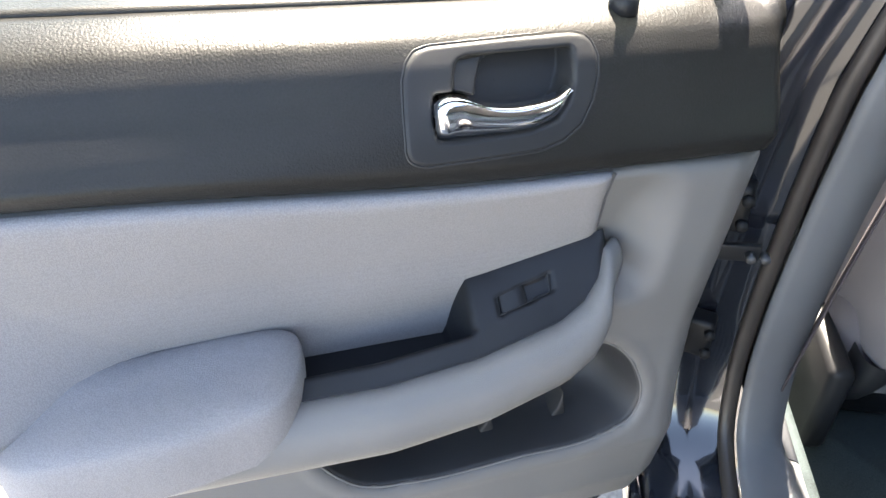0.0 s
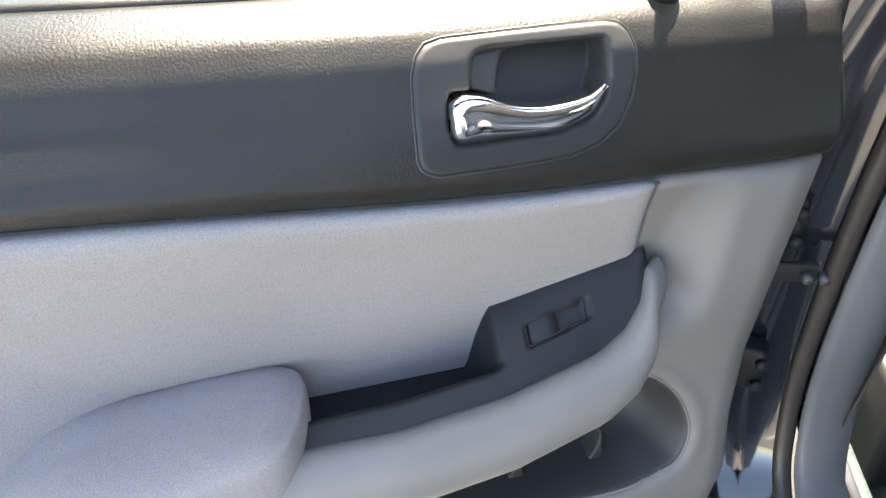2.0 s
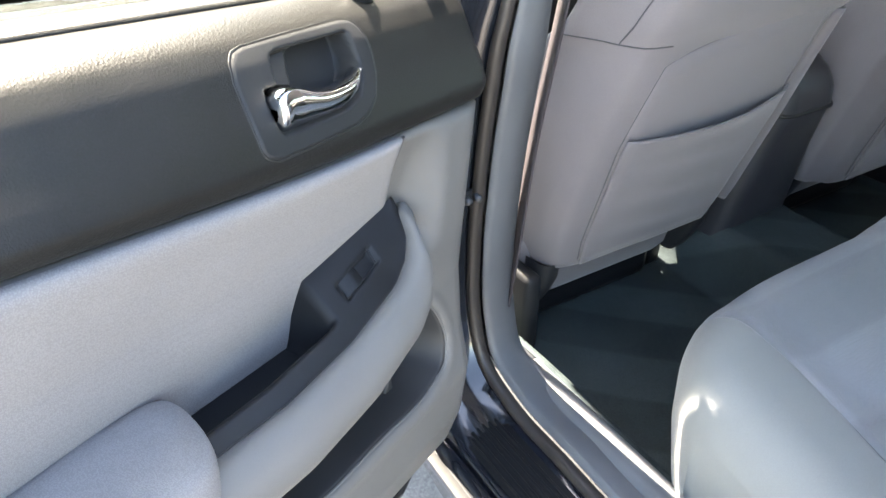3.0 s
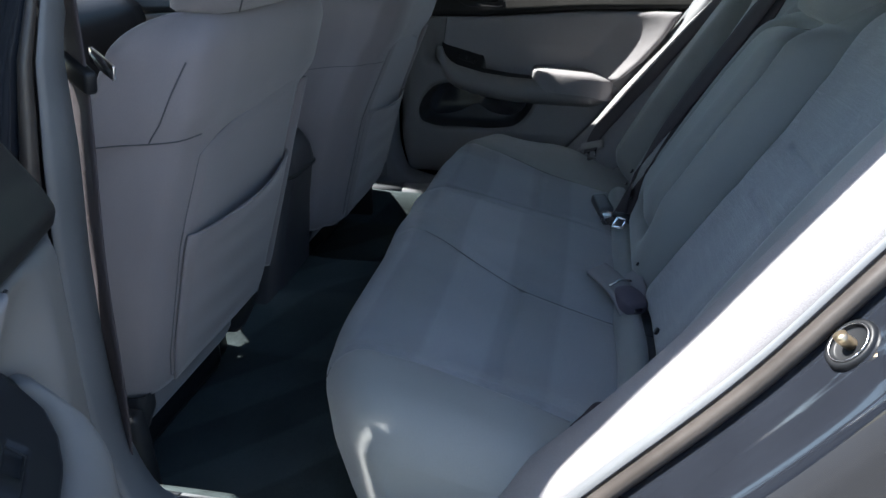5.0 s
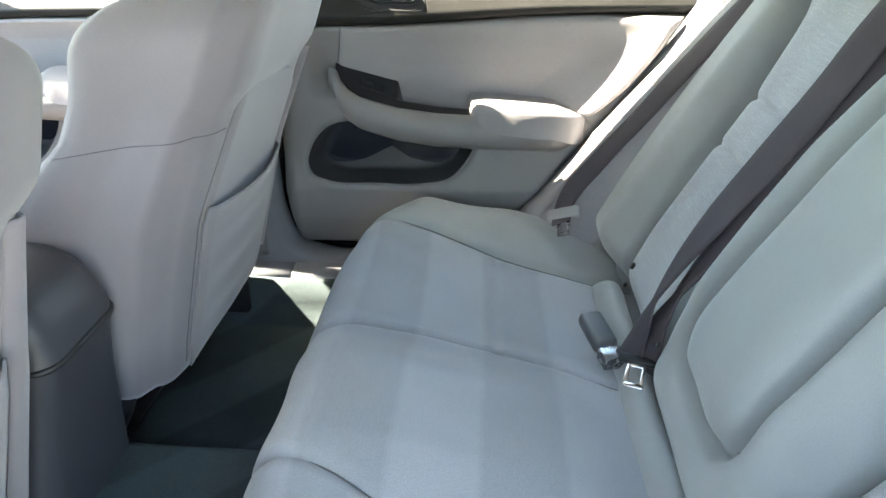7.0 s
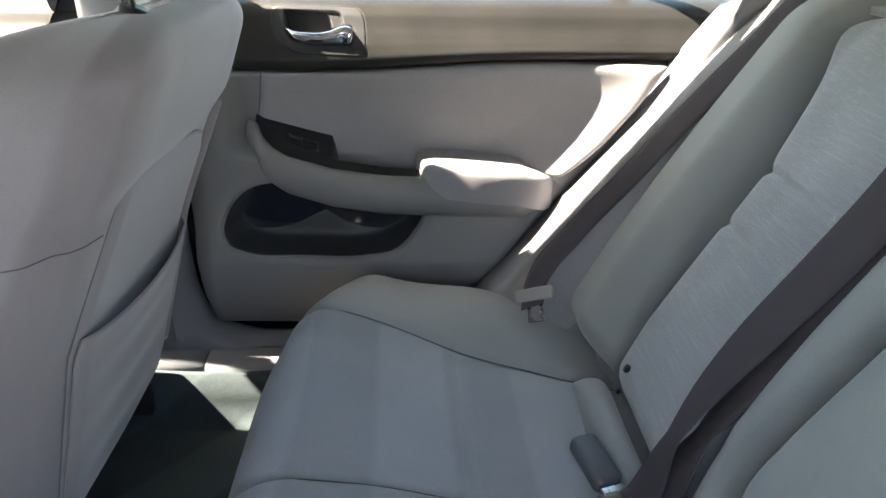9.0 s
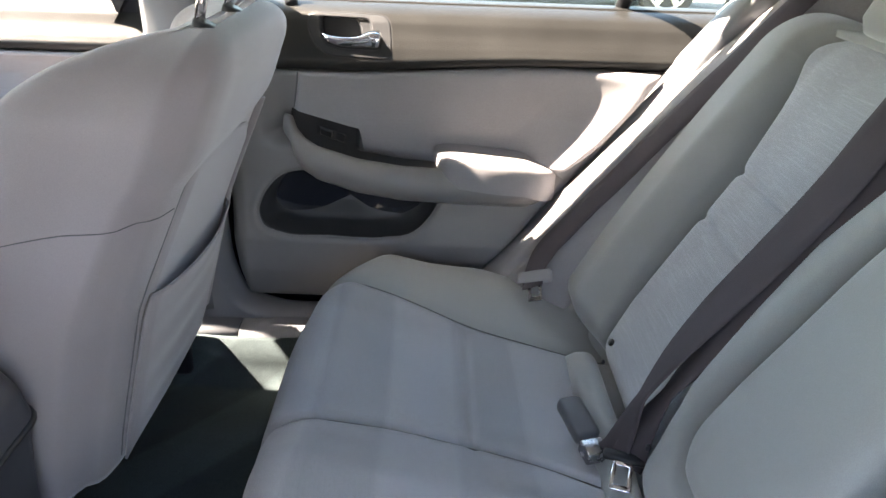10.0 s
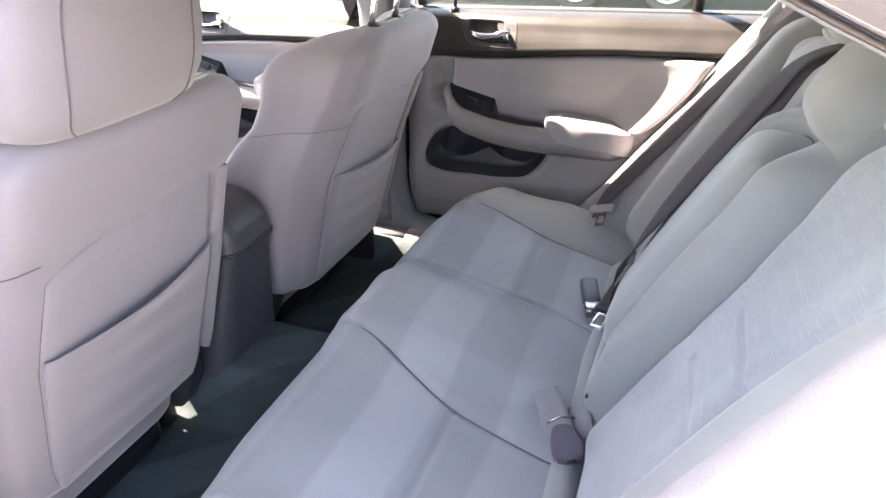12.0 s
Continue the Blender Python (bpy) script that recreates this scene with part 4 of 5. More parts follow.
    T += 0.034 * smooth01((ax - .475) / .07)
    PX = np.stack([X, H], -1)
    mids = [np.stack([sg * w1 - .026 * (sg > 0), hs], 1)[::4] for sg in (-1, 1)]
    outers = [outer * np.array([sg, 1]) for sg in (-1, 1)]
    pad = ring([(-.118, .075), (-.128, .15), (-.130, .28), (-.126, .40), (-.105, .455), (-.060, .480), (.0, .484), (.045, .472), (.074, .44), (.084, .38), (.086, .26), (.088, .15), (.084, .075), (.066, .046), (.0, .038), (-.09, .044)], 120)
    for ln, wd, dp in [(m, .011, .034) for m in mids] + [(o, .012, .046) for o in outers]:
        off = line_off(ln, PX)
        T -= groove(off, wd, dp) + groove(off, .030, .013)
    for sg in (-1, 1):
        for h, dp in ((.333, .006), (.247, .005)):
            T -= groove(line_off([(sg * .295, h), (sg * .462, h)], PX), .006, dp)
            T -= .010 * np.exp(-(np.hypot(X - sg * .458, H - h) / .012) ** 2)
    ins = inside(pad, PX)
    T -= groove(ins, .012, .026) + groove(ins, .024, .008)
    T += .008 * smooth01(ins / .06)
    fold = np.clip((.0 - H) / .055, 0, 1)
    T -= 0.09 * (1 - np.sqrt(np.clip(1 - fold ** 2 * .98, 0, 1)))
    for _ in range(24):
        cx, cy, a = rng.uniform(-.55, .55), rng.uniform(0.0, .55), rng.uniform(0, 6.3)
        d1 = (X - cx) * math.cos(a) + (H - cy) * math.sin(a)
        d2 = -(X - cx) * math.sin(a) + (H - cy) * math.cos(a)
        T += rng.uniform(-.002, .002) * np.exp(-(d1 / .05) ** 2 - (d2 / .016) ** 2)
    roll = np.clip((H - .50) / .10, 0, 1)
    T = T - 0.10 * (1 - np.sqrt(np.clip(1 - roll ** 2 * .98, 0, 1)))
    P = rest_w(X, H, T)
    mid_ramp = ((ramp[:-1] + ramp[1:]) / 2)[:, None] + np.zeros((1, nh - 1))
    a, m, ox, neg = np.abs(mid_ramp), .36, .80, mid_ramp < 0
    for nm, mask, mt in (("centre_backrest", a < m, CLOTH_PLAIN), ("backrest", (a >= m) & (a < ox) & neg, CLOTH), ("backrest", (a >= m) & (a < ox) & ~neg, CLOTH), ("backrest_bolster", (a >= ox) & neg, CLOTH_PLAIN), ("backrest_bolster", (a >= ox) & ~neg, CLOTH_PLAIN)):
        part(nm, sheet(P, mask), mt, seat)
    # dark tubes: stitched seams, and the contact shadow within the creases
    for ln in (*mids, *outers, np.r_[pad, pad[:1]]):
        ln = ln[(ln[:, 1] > -.02) & (ln[:, 1] < .54)]
        part("seam", seam_on(P, PX, curve(ln[::3], 110), .0011, .0015), SEAM, seat)
    # side bolsters against the door openings
    for s in (-1, 1):
        path = curve([(.27, .42), (.20, .49), (.10, .60), (.0, .73)] + ([(-.10, .88), (-.19, 1.02), (-.27, 1.14), (-.31, 1.20)] if s < 0 else [(-.124, .876), (-.250, 1.012), (-.345, 1.115), (-.395, 1.17)]), 50)
        tan = np.gradient(path, axis=0)
        tan /= np.linalg.norm(tan, axis=1)[:, None]
        nrm = np.stack([-tan[:, 1], tan[:, 0]], 1)
        nrm *= np.sign(nrm[:, :1] + 1e-9)
        rows = []
        for k, (p, q) in enumerate(zip(path, nrm)):
            g = smooth01(k / 10) * 0.6 + .4
            rows.append([(s * (x - 0.010), p[0] + q[0] * f * g, p[1] + q[1] * f * g) for x, f in curve([(.766, -.022), (.763, .006), (.752, .018), (.722, .027), (.685, .029), (.665, .022), (.659, .013), (.652, .013), (.636, .002), (.612, -.034), (.60, -.09)], 44)])
        part("side_bolster", sheet(np.array(rows)), CLOTH_DOOR, seat, "pale cloth side bolster beside the door opening", solid=0.004)
    # small plastic anchor rings in the fold
    for x, h, t, r in ((.382, .011, .010, .0062), (.372, -.022, .004, .004), (.118, .024, .036, .0045), (-.152, .000, .020, .0040), (-.40, .012, .010, .0062)):
        part("anchor_button", tube([tuple(rest_w(x, h, t)), tuple(rest_w(x, h, t + .0035))], r, 12), BLACK_PLASTIC, seat)
    # padded roll in the fold between cushion and backrest
    rows = []
    for x in np.linspace(-.475, .475, 120):
        g = math.sqrt(max(1 - (abs(x) / .478) ** 7, 0.0))
        rows.append([(x, .030 + .024 * math.cos(a) + .002 * math.sin(x * 23), .500 + .003 * math.cos(x * 17) + .050 * g * max(math.sin(a), 0) ** .8 - .03 * (math.sin(a) < 0.01)) for a in np.linspace(0, math.pi, 20)])
    part("fold_roll", sheet(np.array(rows)), CLOTH_PLAIN, seat, solid=0.003)
    # head restraints along the top
    for x0, h0, w0, t0 in ((0.0, .500, .120, -.012), (-.37, .575, .135, -.040), (.37, .575, .135, -.040)):
        rows = []
        for h, w, t in ((0, .6, .02), (.004, .85, .04), (.02, .97, .05), (.06, 1.0, .055), (.10, .96, .05), (.125, .82, .036), (.135, .5, .015)):
            rows.append([rest_w(x0 + w0 * w * math.copysign(abs(math.cos(a)) ** .6, math.cos(a)), h0 + h, t0 + t * math.copysign(abs(math.sin(a)) ** .7, math.sin(a))) for a in np.linspace(0, 2 * math.pi, 36, endpoint=False)])
        bm = sheet(np.array(rows), closed=(False, True))
        bm.verts.ensure_lookup_table()
        bm.faces.new(bm.verts[-36:])
        part("head_restraint", bm, CLOTH_PLAIN, seat)
    return seat


# ---- belts ----
def build_belts():
    # belt at the far side, with its tongue hanging on the webbing
    b = thing("seat_belt", (0.62, 0.12, 0.60), "dark seat belt hanging beside the far door", "seat belt", "seat belts")
    o = np.array(b.location)
    line = np.array(((.566, .109, .592), (.586, .105, .610), (.612, .086, .642), (.627, .047, .686), (.629, .008, .736), (.627, -.029, .782), (.624, -.081, .852), (.620, -.117, .900), (.617, -.158, .953), (.614, -.192, .995), (.611, -.248, 1.068), (.64, -.31, 1.12)))
    side = [(.1, .90, -.42), (.1, .90, -.42), (.35, .85, .1), (.70, .60, .30)] + [(.80, .47, .37)] * 6 + [(.85, .40, .30)] * 2
    part("webbing", ribbon(list(line - o), side, .040, 70), BELT, b)
    m = Matrix.Translation(np.array((.584, .104, .603)) - o) @ Matrix(((.245, .569, -.78, 0), (.918, -.398, 0, 0), (-.316, -.716, -.62, 0), (0, 0, 0, 1)))
    t = part("tongue_grip", box(0, 0, 0, .066, .015, .026, .005, m, 2), PALE_TRIM, b, "pale grey plastic grip")
    for bx in ((-.010, .026, .006, .040), (.010, .026, .006, .040), (0, .043, .026, .008), (0, .012, .026, .012)):
        part("tongue_bar", box(0, 0, 0, bx[2], .003, bx[3], .0008, m @ Matrix.Translation((bx[0], 0, bx[1]))), STEEL, t)
    # middle belt
    b = thing("seat_belt", (0.15, 0.03, 0.52), "dark seat belt lying over the centre backrest", "seat belt", "seat belts")
    o = np.array(b.location)
    line = np.array([(.186, .040, .550), (.184, .036, .566)] + [tuple(rest_w(x, h, t)) for h, x, t in ((.05, .186, .045), (.12, .188, .052), (.2, .186, .054), (.3, .180, .054), (.4, .186, .050), (.47, .200, .046), (.54, .23, .030), (.59, .26, -.02), (.62, .28, -.10))])
    side = [(.62, .78, 0), (.80, .45, -.25), (.85, -.15, -.45), (.90, .05, -.20), (.92, .22, .08)] + [(.91, .36, .21)] * 3 + [(1, .1, 0)] * 3
    part("webbing", ribbon(list(line - o), side, .049, 100), BELT, b)
    back = np.array([(.170, .024, .545)] + [tuple(rest_w(x, h, t)) for h, x, t in ((.02, .166, .026), (.08, .164, .036), (.2, .160, .038), (.3, .157, .038), (.4, .166, .034), (.47, .185, .030), (.54, .22, .018), (.59, .255, -.028), (.62, .28, -.108))])
    part("webbing", ribbon(list(back - o), [(.5, .80, .2), (.80, .30, -.2), (.85, -.1, -.40), (.92, .22, .08)] + [(.91, .36, .21)] * 3 + [(1, .1, 0)] * 3, .047, 90), BELT, b)
    m = Matrix.Translation(np.array((.164, .030, .564)) - o) @ Matrix(((.31, .2375, -.92, 0), (.95, -.0775, .30, 0), (0, -.967, -.25, 0), (0, 0, 0, 1)))
    g = part("tongue_grip", box(0, 0, 0, .056, .010, .016, .004, m, 2), BLACK_PLASTIC, b)
    for bx in ((-.011, .028, .006, .044), (.011, .028, .006, .044), (0, .047, .026, .008), (0, .010, .028, .009)):
        part("tongue_bar", box(0, 0, 0, bx[2], .003, bx[3], .0012, m @ Matrix.Translation((bx[0], 0, bx[1]))), CHROME, g)
    # front belt hanging down beside the pillar, with its metal tongue
    b = thing("seat_belt", (-0.65, 0.70, 0.90), "dark grey front seat belt hanging beside the door pillar", "seat belt", "seat belts")
    o = np.array(b.location)
    part("webbing", ribbon([np.array(p) - o for p in ((-.672, .690, 1.22), (-.668, .705, 1.05), (-.690, .725, .80), (-.705, .735, .58), (-.705, .76, .42))], [(.45, .88, .1)] * 5, .047, 40), BELT, b)
    t = part("tongue_grip", box(0, 0, 0, .016, .062, .028, .005, Matrix.Translation(np.array((-.672, .702, 1.035)) - o) @ Matrix.Rotation(radians(-28), 4, "Z") @ Matrix.Rotation(radians(20), 4, "X")), BLACK_PLASTIC, b)
    part("tongue_bar", box(0, 0, 0, .004, .050, .018, .001, Matrix.Translation(np.array((-.672, .668, 1.045)) - o) @ Matrix.Rotation(radians(-28), 4, "Z") @ Matrix.Rotation(radians(20), 4, "X")), CHROME, t)
    b = thing("belt_end", (-0.57, 0.11, 0.55), "dark seat belt end tucked into the cushion's corner", "seat belt")
    o = np.array(b.location)
    part("webbing", ribbon([np.array(p) - o for p in ((-.592, .128, .548), (-.575, .112, .556), (-.552, .095, .560), (-.540, .060, .545))], [(.5, -.6, .6)] * 4, .015, 20, .003), BELT, b)
    # buckle lying on the cushion beside the middle belt
    b = thing("belt_buckle", (0.242, 0.074, 0.553), "dark grey plastic belt buckle lying in the seat fold", "belt buckle", "belt buckles")
    m = Matrix.Rotation(radians(17), 4, "Z") @ Matrix.Rotation(radians(-10), 4, "Y")
    part("buckle_body", box(0, 0, 0, .076, .038, .026, .009, m @ Matrix.Translation((.008, 0, 0)), 3), GREY_PLASTIC, b)
    part("latch_end", box(0, 0, 0, .030, .034, .022, .003, m @ Matrix.Translation((-.046, 0, -.003)), 2), STEEL, b, "bright metal latch end")
    part("stalk", box(0, 0, 0, .05, .026, .010, .003, m @ Matrix.Translation((-.030, -.02, -.018))), DARK_PLASTIC, b)
    # strap lying over the cushion with its covered buckle
    b = thing("belt_buckle", (-0.20, 0.05, 0.55), "grey webbing strap with a folded buckle on the cushion", "belt buckle", "belt buckles")
    o = np.array(b.location)
    part("strap", ribbon([np.array(p) - o for p in ((-.245, .030, .545), (-.222, .046, .566), (-.175, .068, .570), (-.124, .092, .566))], [(.55, -.80, .2)] * 4, .046, 24, .004), STRAP, b)
    rows = []
    for f, w, h in ((-.5, .30, .25), (-.47, .62, .6), (-.40, .85, .9), (-.2, 1.0, 1.0), (.1, .95, 1.0), (.35, .75, .85), (.47, .55, .55), (.5, .3, .2)):
        rows.append([(.068 * f, .025 * w * math.copysign(abs(math.cos(q)) ** .6, math.cos(q)), .016 * h * math.copysign(abs(math.sin(q)) ** .6, math.sin(q))) for q in np.linspace(0, 2 * math.pi, 24, endpoint=False)])
    R = np.array(rows) @ np.array(Matrix.Rotation(radians(25), 3, "Z") @ Matrix.Rotation(radians(-6), 3, "Y")).T + np.array((-.236, .034, .564)) - o
    part("buckle_cover", sheet(R, closed=(False, True)), COVER, b, "purplish grey soft buckle cover")
    part("clip", tube([np.array(p) - o for p in ((-.212, .070, .576), (-.196, .050, .582), (-.190, .030, .578))], .0022, 8), STEEL, b)
    b = thing("belt_buckle", (-0.165, 0.025, 0.56), "small grey strap end beside the folded buckle", "belt buckle", "belt buckles")
    o = np.array(b.location)
    part("strap", ribbon([np.array(p) - o for p in ((-.215, .008, .530), (-.190, .020, .560), (-.142, .030, .568))], [(.45, -.80, .45)] * 3, .042, 20, .004), STRAP, b)


# ---- front seats ----
def build_front_seat(x0, label, dy):
    seat = thing("front_seat", (x0, 0.70, 0.30), label, "car seat", "front seats")
    s = 1 if x0 > 0 else -1
    o = np.array(seat.location)

    def back(x, z, t):
        """Across, height, and out behind the seat back's plane."""
        y = np.interp(z, [.40, .47, .60, .75, .80, .95, 1.09, 1.15], [.800, .785, .745, .697, .682, .632, .588, .576])
        y = y + np.interp(z, [.54, .76, .98, 1.10], dy)
        return np.stack(np.broadcast_arrays(x + x0, y - t, z), -1) - o
    half = curve([(0, 0), (.10, -.001), (.185, -.004), (.212, -.013), (.225, -.038), (.238, -.085), (.252, -.125), (.255, -.150), (.235, -.168), (.19, -.160), (.10, -.135), (0, -.130)], 44)
    crown = 1.03
    flare = np.clip((half[:, 0] - .19) / .065, 0, 1)
    zs = np.r_[np.linspace(.488, crown, 50), crown + .055 * np.sin(np.linspace(0, 1, 19)[1:] * math.pi / 2)]
    rows = []
    for z in zs:
        k = np.interp(z, [.44, .52, .65, .80, .90, .97, 1.03, 1.09], [.88, .97, 1.02, 1.02, 1.0, .985, .96, .95])
        low = np.interp(z, [.44, .6, .84, .90, .93], [.030, .055, .055, .030, 0]) if s < 0 else np.interp(z, [.44, .6, .82, .87, .91, .96, 1.02], [.030, .055, .055, .044, .026, .026, .036])
        f = math.sqrt(max(1 - ((z - crown) / .0552) ** 2, 0.0)) if z > crown else 1.0
        dp = np.interp(z, [.44, .9, 1.03], [1.0, .95, .72 if s < 0 else .92])
        px = half[:, 0] * k + flare * low * (half[:, 1] < -.03)
        px = px - .075 * (1 - f) * np.clip(px / .2, 0, 1) if s < 0 else px * (.22 + .78 * (1 - min(max((z - .985) / .101, 0), 1) ** 2.7) ** .42)
        pt = half[:, 1] * dp - flare * low * 1.1 * (half[:, 1] < -.06)
        c0 = -.062 * dp
        pt = c0 + (pt - c0) * (0.02 + .98 * f)
        plain = half[:, 0] * k - .075 * (1 - f) * np.clip(half[:, 0] / .2, 0, 1)
        right_x, left_x = (plain, px) if s > 0 else (px, plain)
        right_x = right_x + .018 * (1 - f) * np.clip(right_x / .2, 0, 1) * (s < 0)
        over = smooth01(np.array((z - .915) / .045))
        right_x = right_x + (.024 if s < 0 else .014) * over * np.clip((right_x - .08) / .12, 0, 1) * (half[:, 1] > -.12)
        pt = pt + .010 * over * (half[:, 1] > -.06)
        x = np.r_[right_x, -left_x[-2:0:-1]]
        t = np.r_[pt, pt[-2:0:-1]]
        rows.append(back(x, np.full(len(x), z), t))
    P = np.array(rows)
    bm = sheet(P, closed=(False, True))
    bm.verts.ensure_lookup_table()
    n = P.shape[1]
    bm.faces.new(bm.verts[:n])
    bm.faces.new(bm.verts[-n:])
    bk = part("backrest", bm, CLOTH_BACK, seat, "grey cloth backrest with stitched seams")
    # stitched seams over the outer side, along the surface's own rows and columns
    def stitch(places, r=.0011):
        out = []
        for z, c in places:
            up = (z - .488) / (crown - .488) * 49
            i, j = int(up), int(c)
            fr, fc = up - i, c - j
            p = (P[i, -j] * (1 - fc) + P[i, -j - 1] * fc) * (1 - fr) + (P[i + 1, -j] * (1 - fc) + P[i + 1, -j - 1] * fc) * fr
            mid = P[i].mean(0)
            out.append(p + (p - mid) / np.linalg.norm(p - mid) * .0006)
        return tube([tuple(p) for p in out], r, 6, False)
    high = .922 if s < 0 else .893
    side_seam = [(high + .004 * math.cos(q * 1.6) + .012 * (s > 0) * q * (1 - q), 12 + 12 * q) for q in np.linspace(0, 1, 50)]
    part("seam", stitch(side_seam, .0011 if s < 0 else .0007), SEAM, bk)
    if s < 0:
        part("seam", stitch([(high + .003 + (crown - high - .004) * q, 17.6 - 1.2 * q * q) for q in np.linspace(0, 1, 40)]), SEAM, bk)
    # back panel with the map pocket
    for nm, lo, hi, t0, mt in (("back_panel", .505, .935, .009, CLOTH_BACK), ("map_pocket", .495, .775, .016, CLOTH_BACK)):
        nx, nz2 = 50, 60
        q, r = np.meshgrid(np.linspace(-1, 1, nx), np.linspace(0, 1, nz2), indexing="ij")
        hi_z = hi + (-.030 * q * s if nm == "back_panel" else 0) - .012 * np.abs(q) ** 6
        if nm == "map_pocket":
            hi_z = hi + .014 * (s < 0) - 0.016 * np.cos(q * 1.3) - .012 * q * s
        z = lo + (hi_z - lo) * r
        w = np.interp(z, [.45, .55, .75, .95], [.150, .172, .182, .160])
        ed = np.minimum(1 - np.abs(q), np.minimum(r, 1 - r) * 1.4 if nm == "back_panel" else np.minimum(r, 1))
        t = t0 + .006 * smooth01(ed / .10) - .010
        if nm == "map_pocket":
            t = t + .010 * smooth01(r) * np.cos(q * 1.5) + .0025 * np.sin(z * 90 + q * 2) * (1 - np.abs(q)) + .010 * smooth01((r - .85) / .15) * np.cos(q * 1.5)
        P3 = back(w * q, z, t)
        rim = np.concatenate([P3[0, ::-1], P3[1:, 0]] if nm == "map_pocket" else [P3[0, :], P3[1:, -1], P3[-1, ::-1]])
        # dark line round the panel also stands for the shadow along its edge
        if nm == "back_panel":
            part("seam", tube([tuple(v) for v in rim], .0011, 6, False), SEAM, bk)
        part(nm, sheet(P3), mt, bk, "slack grey cloth map pocket" if nm == "map_pocket" else "", solid=.003)
    # padded flap down the side of the back
    q, r = np.meshgrid(np.linspace(-1, 1, 14), np.linspace(0, 1, 40), indexing="ij")
    zz = .530 + .40 * r
    ww = .021 * np.sqrt(np.clip(1 - np.clip((.045 - .40 * r) / .046, 0, 1) ** 2, 0, 1)) * np.interp(zz, [.53, .80, .93], [1, .85, .45])
    part("side_flap", sheet(back(np.interp(zz, [.53, .75, .93], [.206, .208, .196]) + ww * q, zz, -.010 + .016 * np.sqrt(1 - .92 * q * q))), CLOTH_BACK, bk, solid=.003)
    # head restraint on two posts
    rows = []
    for z, w, t in ((1.115, .08, .02), (1.118, .12, .045), (1.128, .140, .052), (1.16, .150, .056), (1.22, .152, .055), (1.27, .142, .048), (1.295, .115, .036), (1.305, .06, .015)):
        w = w * (1.08 if s < 0 else 1.0)
        rows.append([back(np.array(w * math.copysign(abs(math.cos(q)) ** .62, math.cos(q))), np.array(min(z, 1.15)), np.array(-.045 + .25 * (z - 1.15) + t * math.copysign(abs(math.sin(q)) ** .75, math.sin(q)))) + np.array([0, 0, max(z - 1.15, 0)]) for q in np.linspace(0, 2 * math.pi, 48, endpoint=False)])
    lift = -0.047 if s < 0 else 0.050
    P = np.array(rows) + np.array([-.030 * (s < 0), -.01 * (s > 0), lift + 0.008 * (s < 0)])
    hr = part("head_restraint", sheet(P, closed=(False, True)), CLOTH_BACK, seat)
    for j in (8, 16):
        part("seam", tube([tuple(p) for p in curve(P[1:-1, j] + np.array([0, -.0004, 0]), 30)], .0011, 6, False), SEAM, hr)
    for px in (-.076, .046):
        p0, p1 = back(np.array(px), np.array(1.04), np.array(-.05)), back(np.array(px), np.array(1.15), np.array(-.045)) + np.array([0, 0, .05])
        post = part("post", tube([tuple(p0), tuple(p1)], .0065, 14), CHROME, seat, "chrome head restraint post")
        c0, c1 = back(np.array(px), np.array(crown + .040), np.array(-.05)), back(np.array(px), np.array(crown + .0585), np.array(-.05))
        part("collar", tube([tuple(c0), tuple(c1)], .0145, 18), DARK_PLASTIC, post)
    # cushion and rails, with an added side cover to keep sun off the floor
    cw = .43 if s < 0 else .49
    part("cushion", box(s * (.245 - cw / 2), .42, .165, cw, .56, .19, .06, None, 4), CLOTH_BACK, seat)
    # added under the cushion to stop sun passing below the seat
    part("seat_light_stop", box(s * .03, .42, .060, .34, .50, .09, .02, None, 2), BLACK_PLASTIC, seat)
    for px in (-.200, .200):
        P = np.array([[(px + .026 * w * math.copysign(abs(math.cos(q)) ** .6, math.cos(q)), .165 + lean + .060 * w * math.copysign(abs(math.sin(q)) ** .6, math.sin(q)), z) for q in np.linspace(0, 2 * math.pi, 24, endpoint=False)] for z, w, lean in ((.060, .35, .03), (.064, .55, .028), (.085, .72, .02), (.12, .88, .01), (.16, 1.0, 0), (.195, .95, -.006))])
        part("recliner_cover", sheet(P, closed=(False, True)), POCKET_PLASTIC, seat)
    part("side_sun_block", box(s * .258, .36, .115, .036, .56, .17, .014, None, 3), DARK_PLASTIC, seat, "dark plastic cover added along the seat's side to block sun")
    for px in (-.19, .19):
        part("rail", box(px, .42, .03, .045, .44, .06, .01), BLACK_PLASTIC, seat)
    return seat


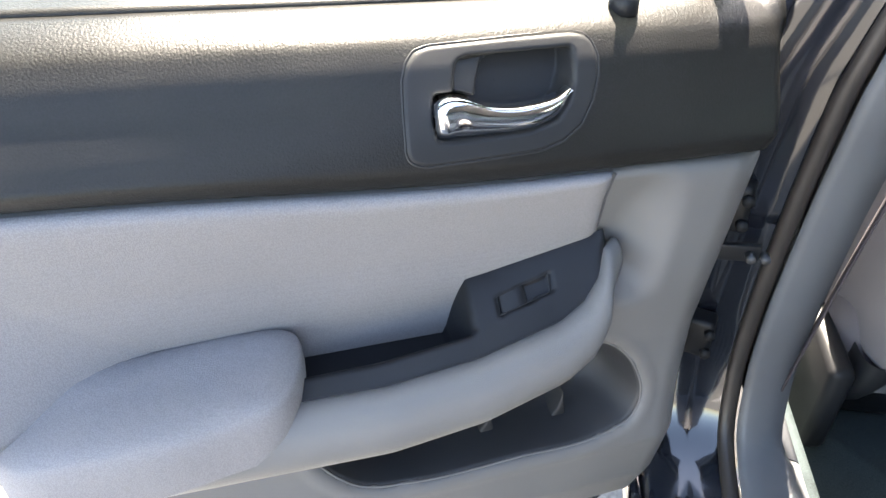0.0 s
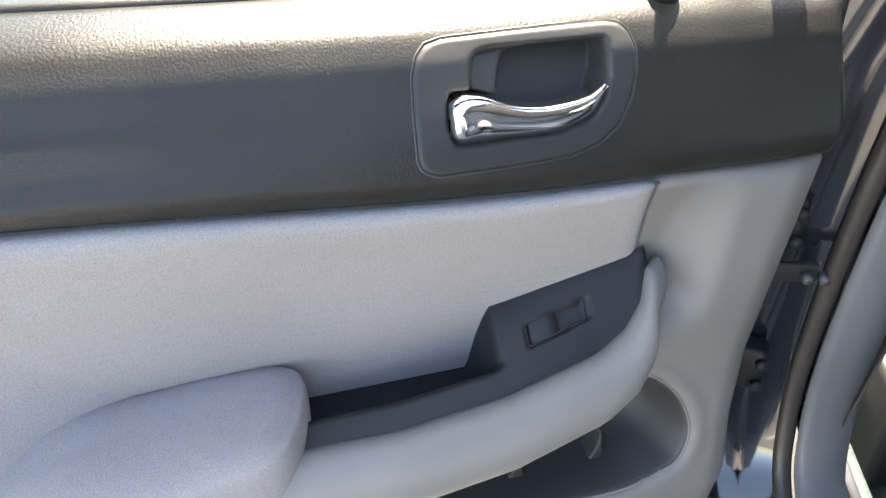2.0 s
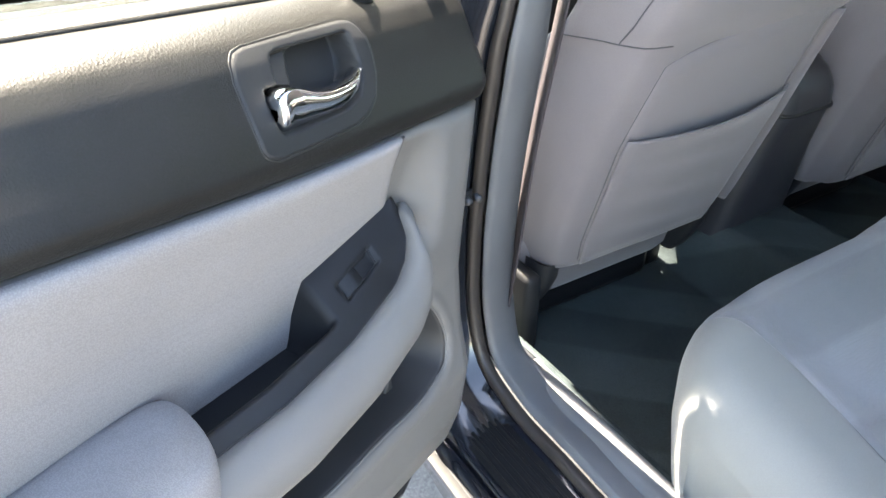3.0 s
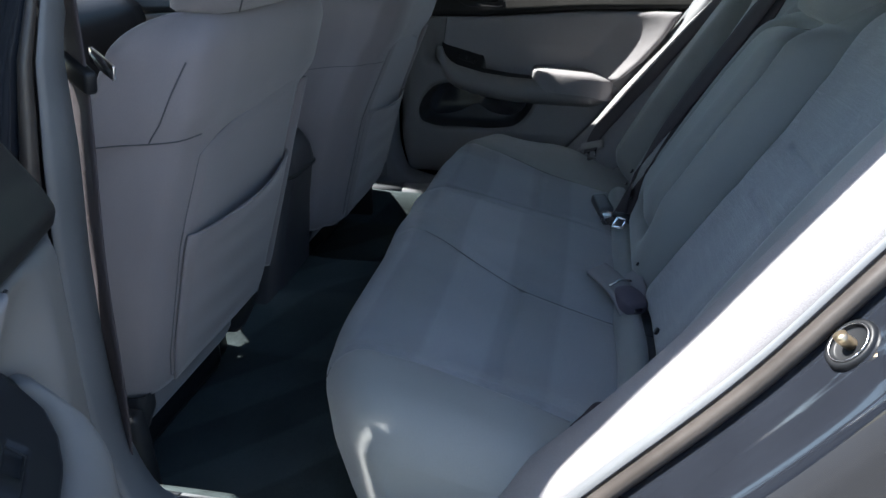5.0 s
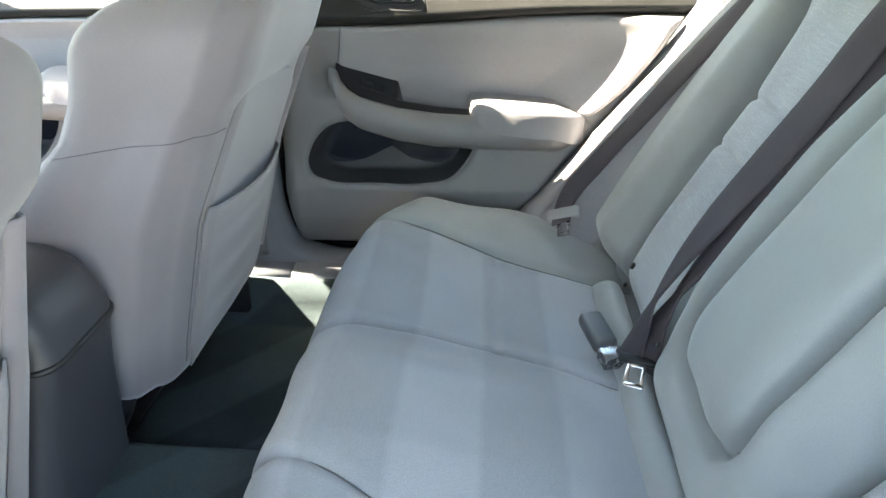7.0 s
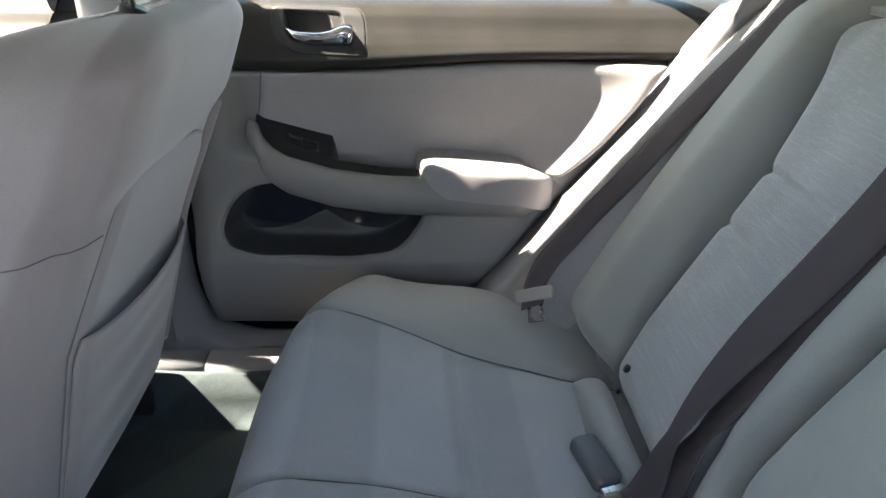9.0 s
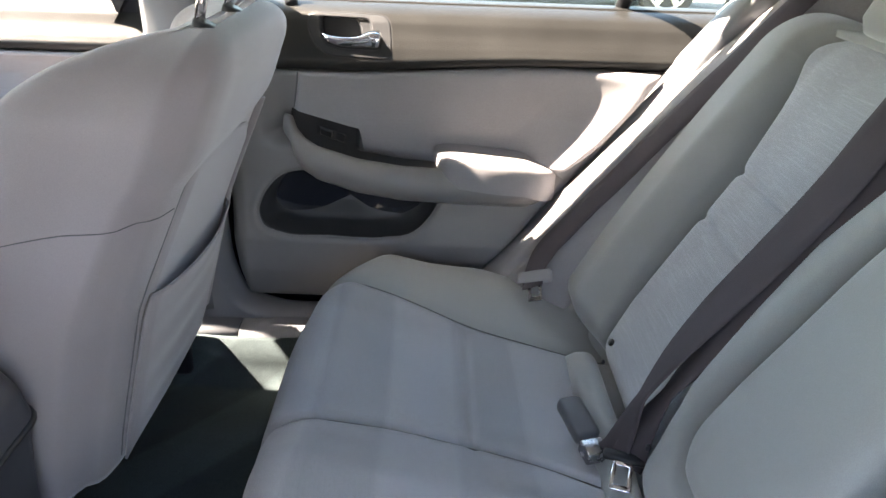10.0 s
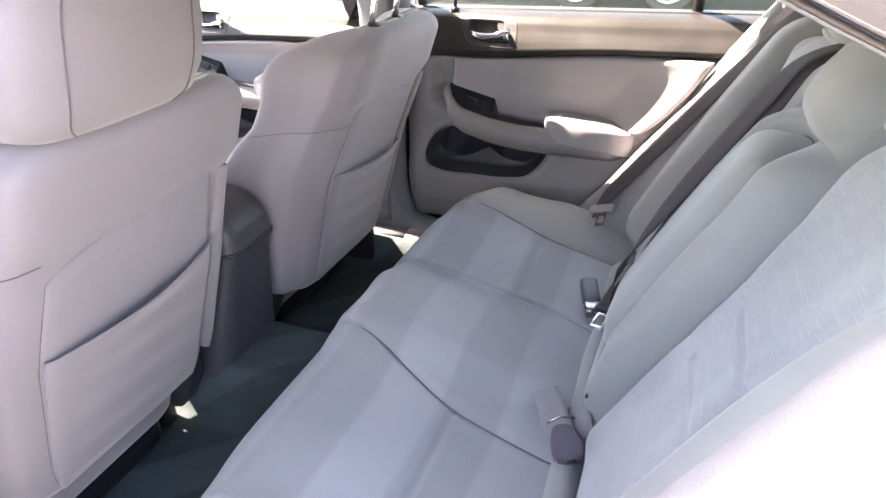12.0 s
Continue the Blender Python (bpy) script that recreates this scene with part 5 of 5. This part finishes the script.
# ---- console ----
def build_console():
    c = thing("center_console", (0.0, 0.72, 0.43), "grey plastic console box between the front seats", "console")
    o = np.array(c.location)
    # a rounded box with its lid
    def shell_rows(zs, front):
        rows = []
        for z in zs:
            w = np.interp(z, [.40, .55, .70, .76, .775, .785], [.110, .096, .078, .070, .064, .052])
            y0 = np.interp(z, [.40, .60, .70, .735, .76, .775, .785], [.785, .755, .733, .738, .756, .778, .82])
            r = .03
            pts = [(-w, front), (-w, y0 + r)] + [(-w + r - r * math.cos(q), y0 + r - r * math.sin(q)) for q in np.linspace(0.2, math.pi / 2, 5)] + [(w - r + r * math.sin(q), y0 + r - r * math.cos(q)) for q in np.linspace(0, math.pi / 2 - .2, 5)] + [(w, y0 + r), (w, front)]
            rows.append([np.array((a, b, z)) - o for a, b in pts])
        return np.array(rows)
    part("console_box", sheet(shell_rows(np.linspace(.40, .697, 14), 1.35)), CONSOLE_PLASTIC, c)
    R = shell_rows(np.r_[np.linspace(.698, .76, 10), .768, .775, .780, .785], 1.10)
    R[..., 2] += np.linspace(0, .014, len(R))[:, None]
    R[..., 1] -= 0.003
    R[:, :, 0] *= 1.03
    bm = sheet(R)
    bm.verts.ensure_lookup_table()
    n = R.shape[1]
    bm.faces.new(bm.verts[-n:])
    part("console_lid", bm, CONSOLE_PLASTIC, c, "grey padded console lid")
    part("seam", tube([tuple(p) for p in R[0]], .0042, 8, False), RUBBER, c)
    return c


# ---- build it ----
build_ground()
parked_car((9.0, 2.94, 0), 0, WHITE_PAINT, "white parked car in the lot beyond", 1.5)
parked_car((9.0, -0.99, 0), 0, DARK_PAINT, "dark parked car in the lot beyond", 1.6)
build_body()
build_door(-1, "rear_door", "open car rear door with grey cloth insert and chrome handle", turn=pose(-0.942, 0.719, -0.001, -4.94, 0.93, -64.02))
build_door(1, "rear_door", "closed far car rear door with grey cloth insert, partly sunlit")
build_door(1, "front_door", "closed far car front door with grey trim", shift=1.08, stretch=1.05)
build_door(-1, "front_door", "closed car front door on the near side", shift=1.08, stretch=1.05)
build_rear_seat()
build_belts()
build_front_seat(-0.354, "grey cloth driver seat seen from behind with a map pocket", (.010, .012, .008, .004))
build_front_seat(0.370, "grey cloth passenger seat with raised head restraint", (-.046, -.040, -.066, -.074))
build_console()
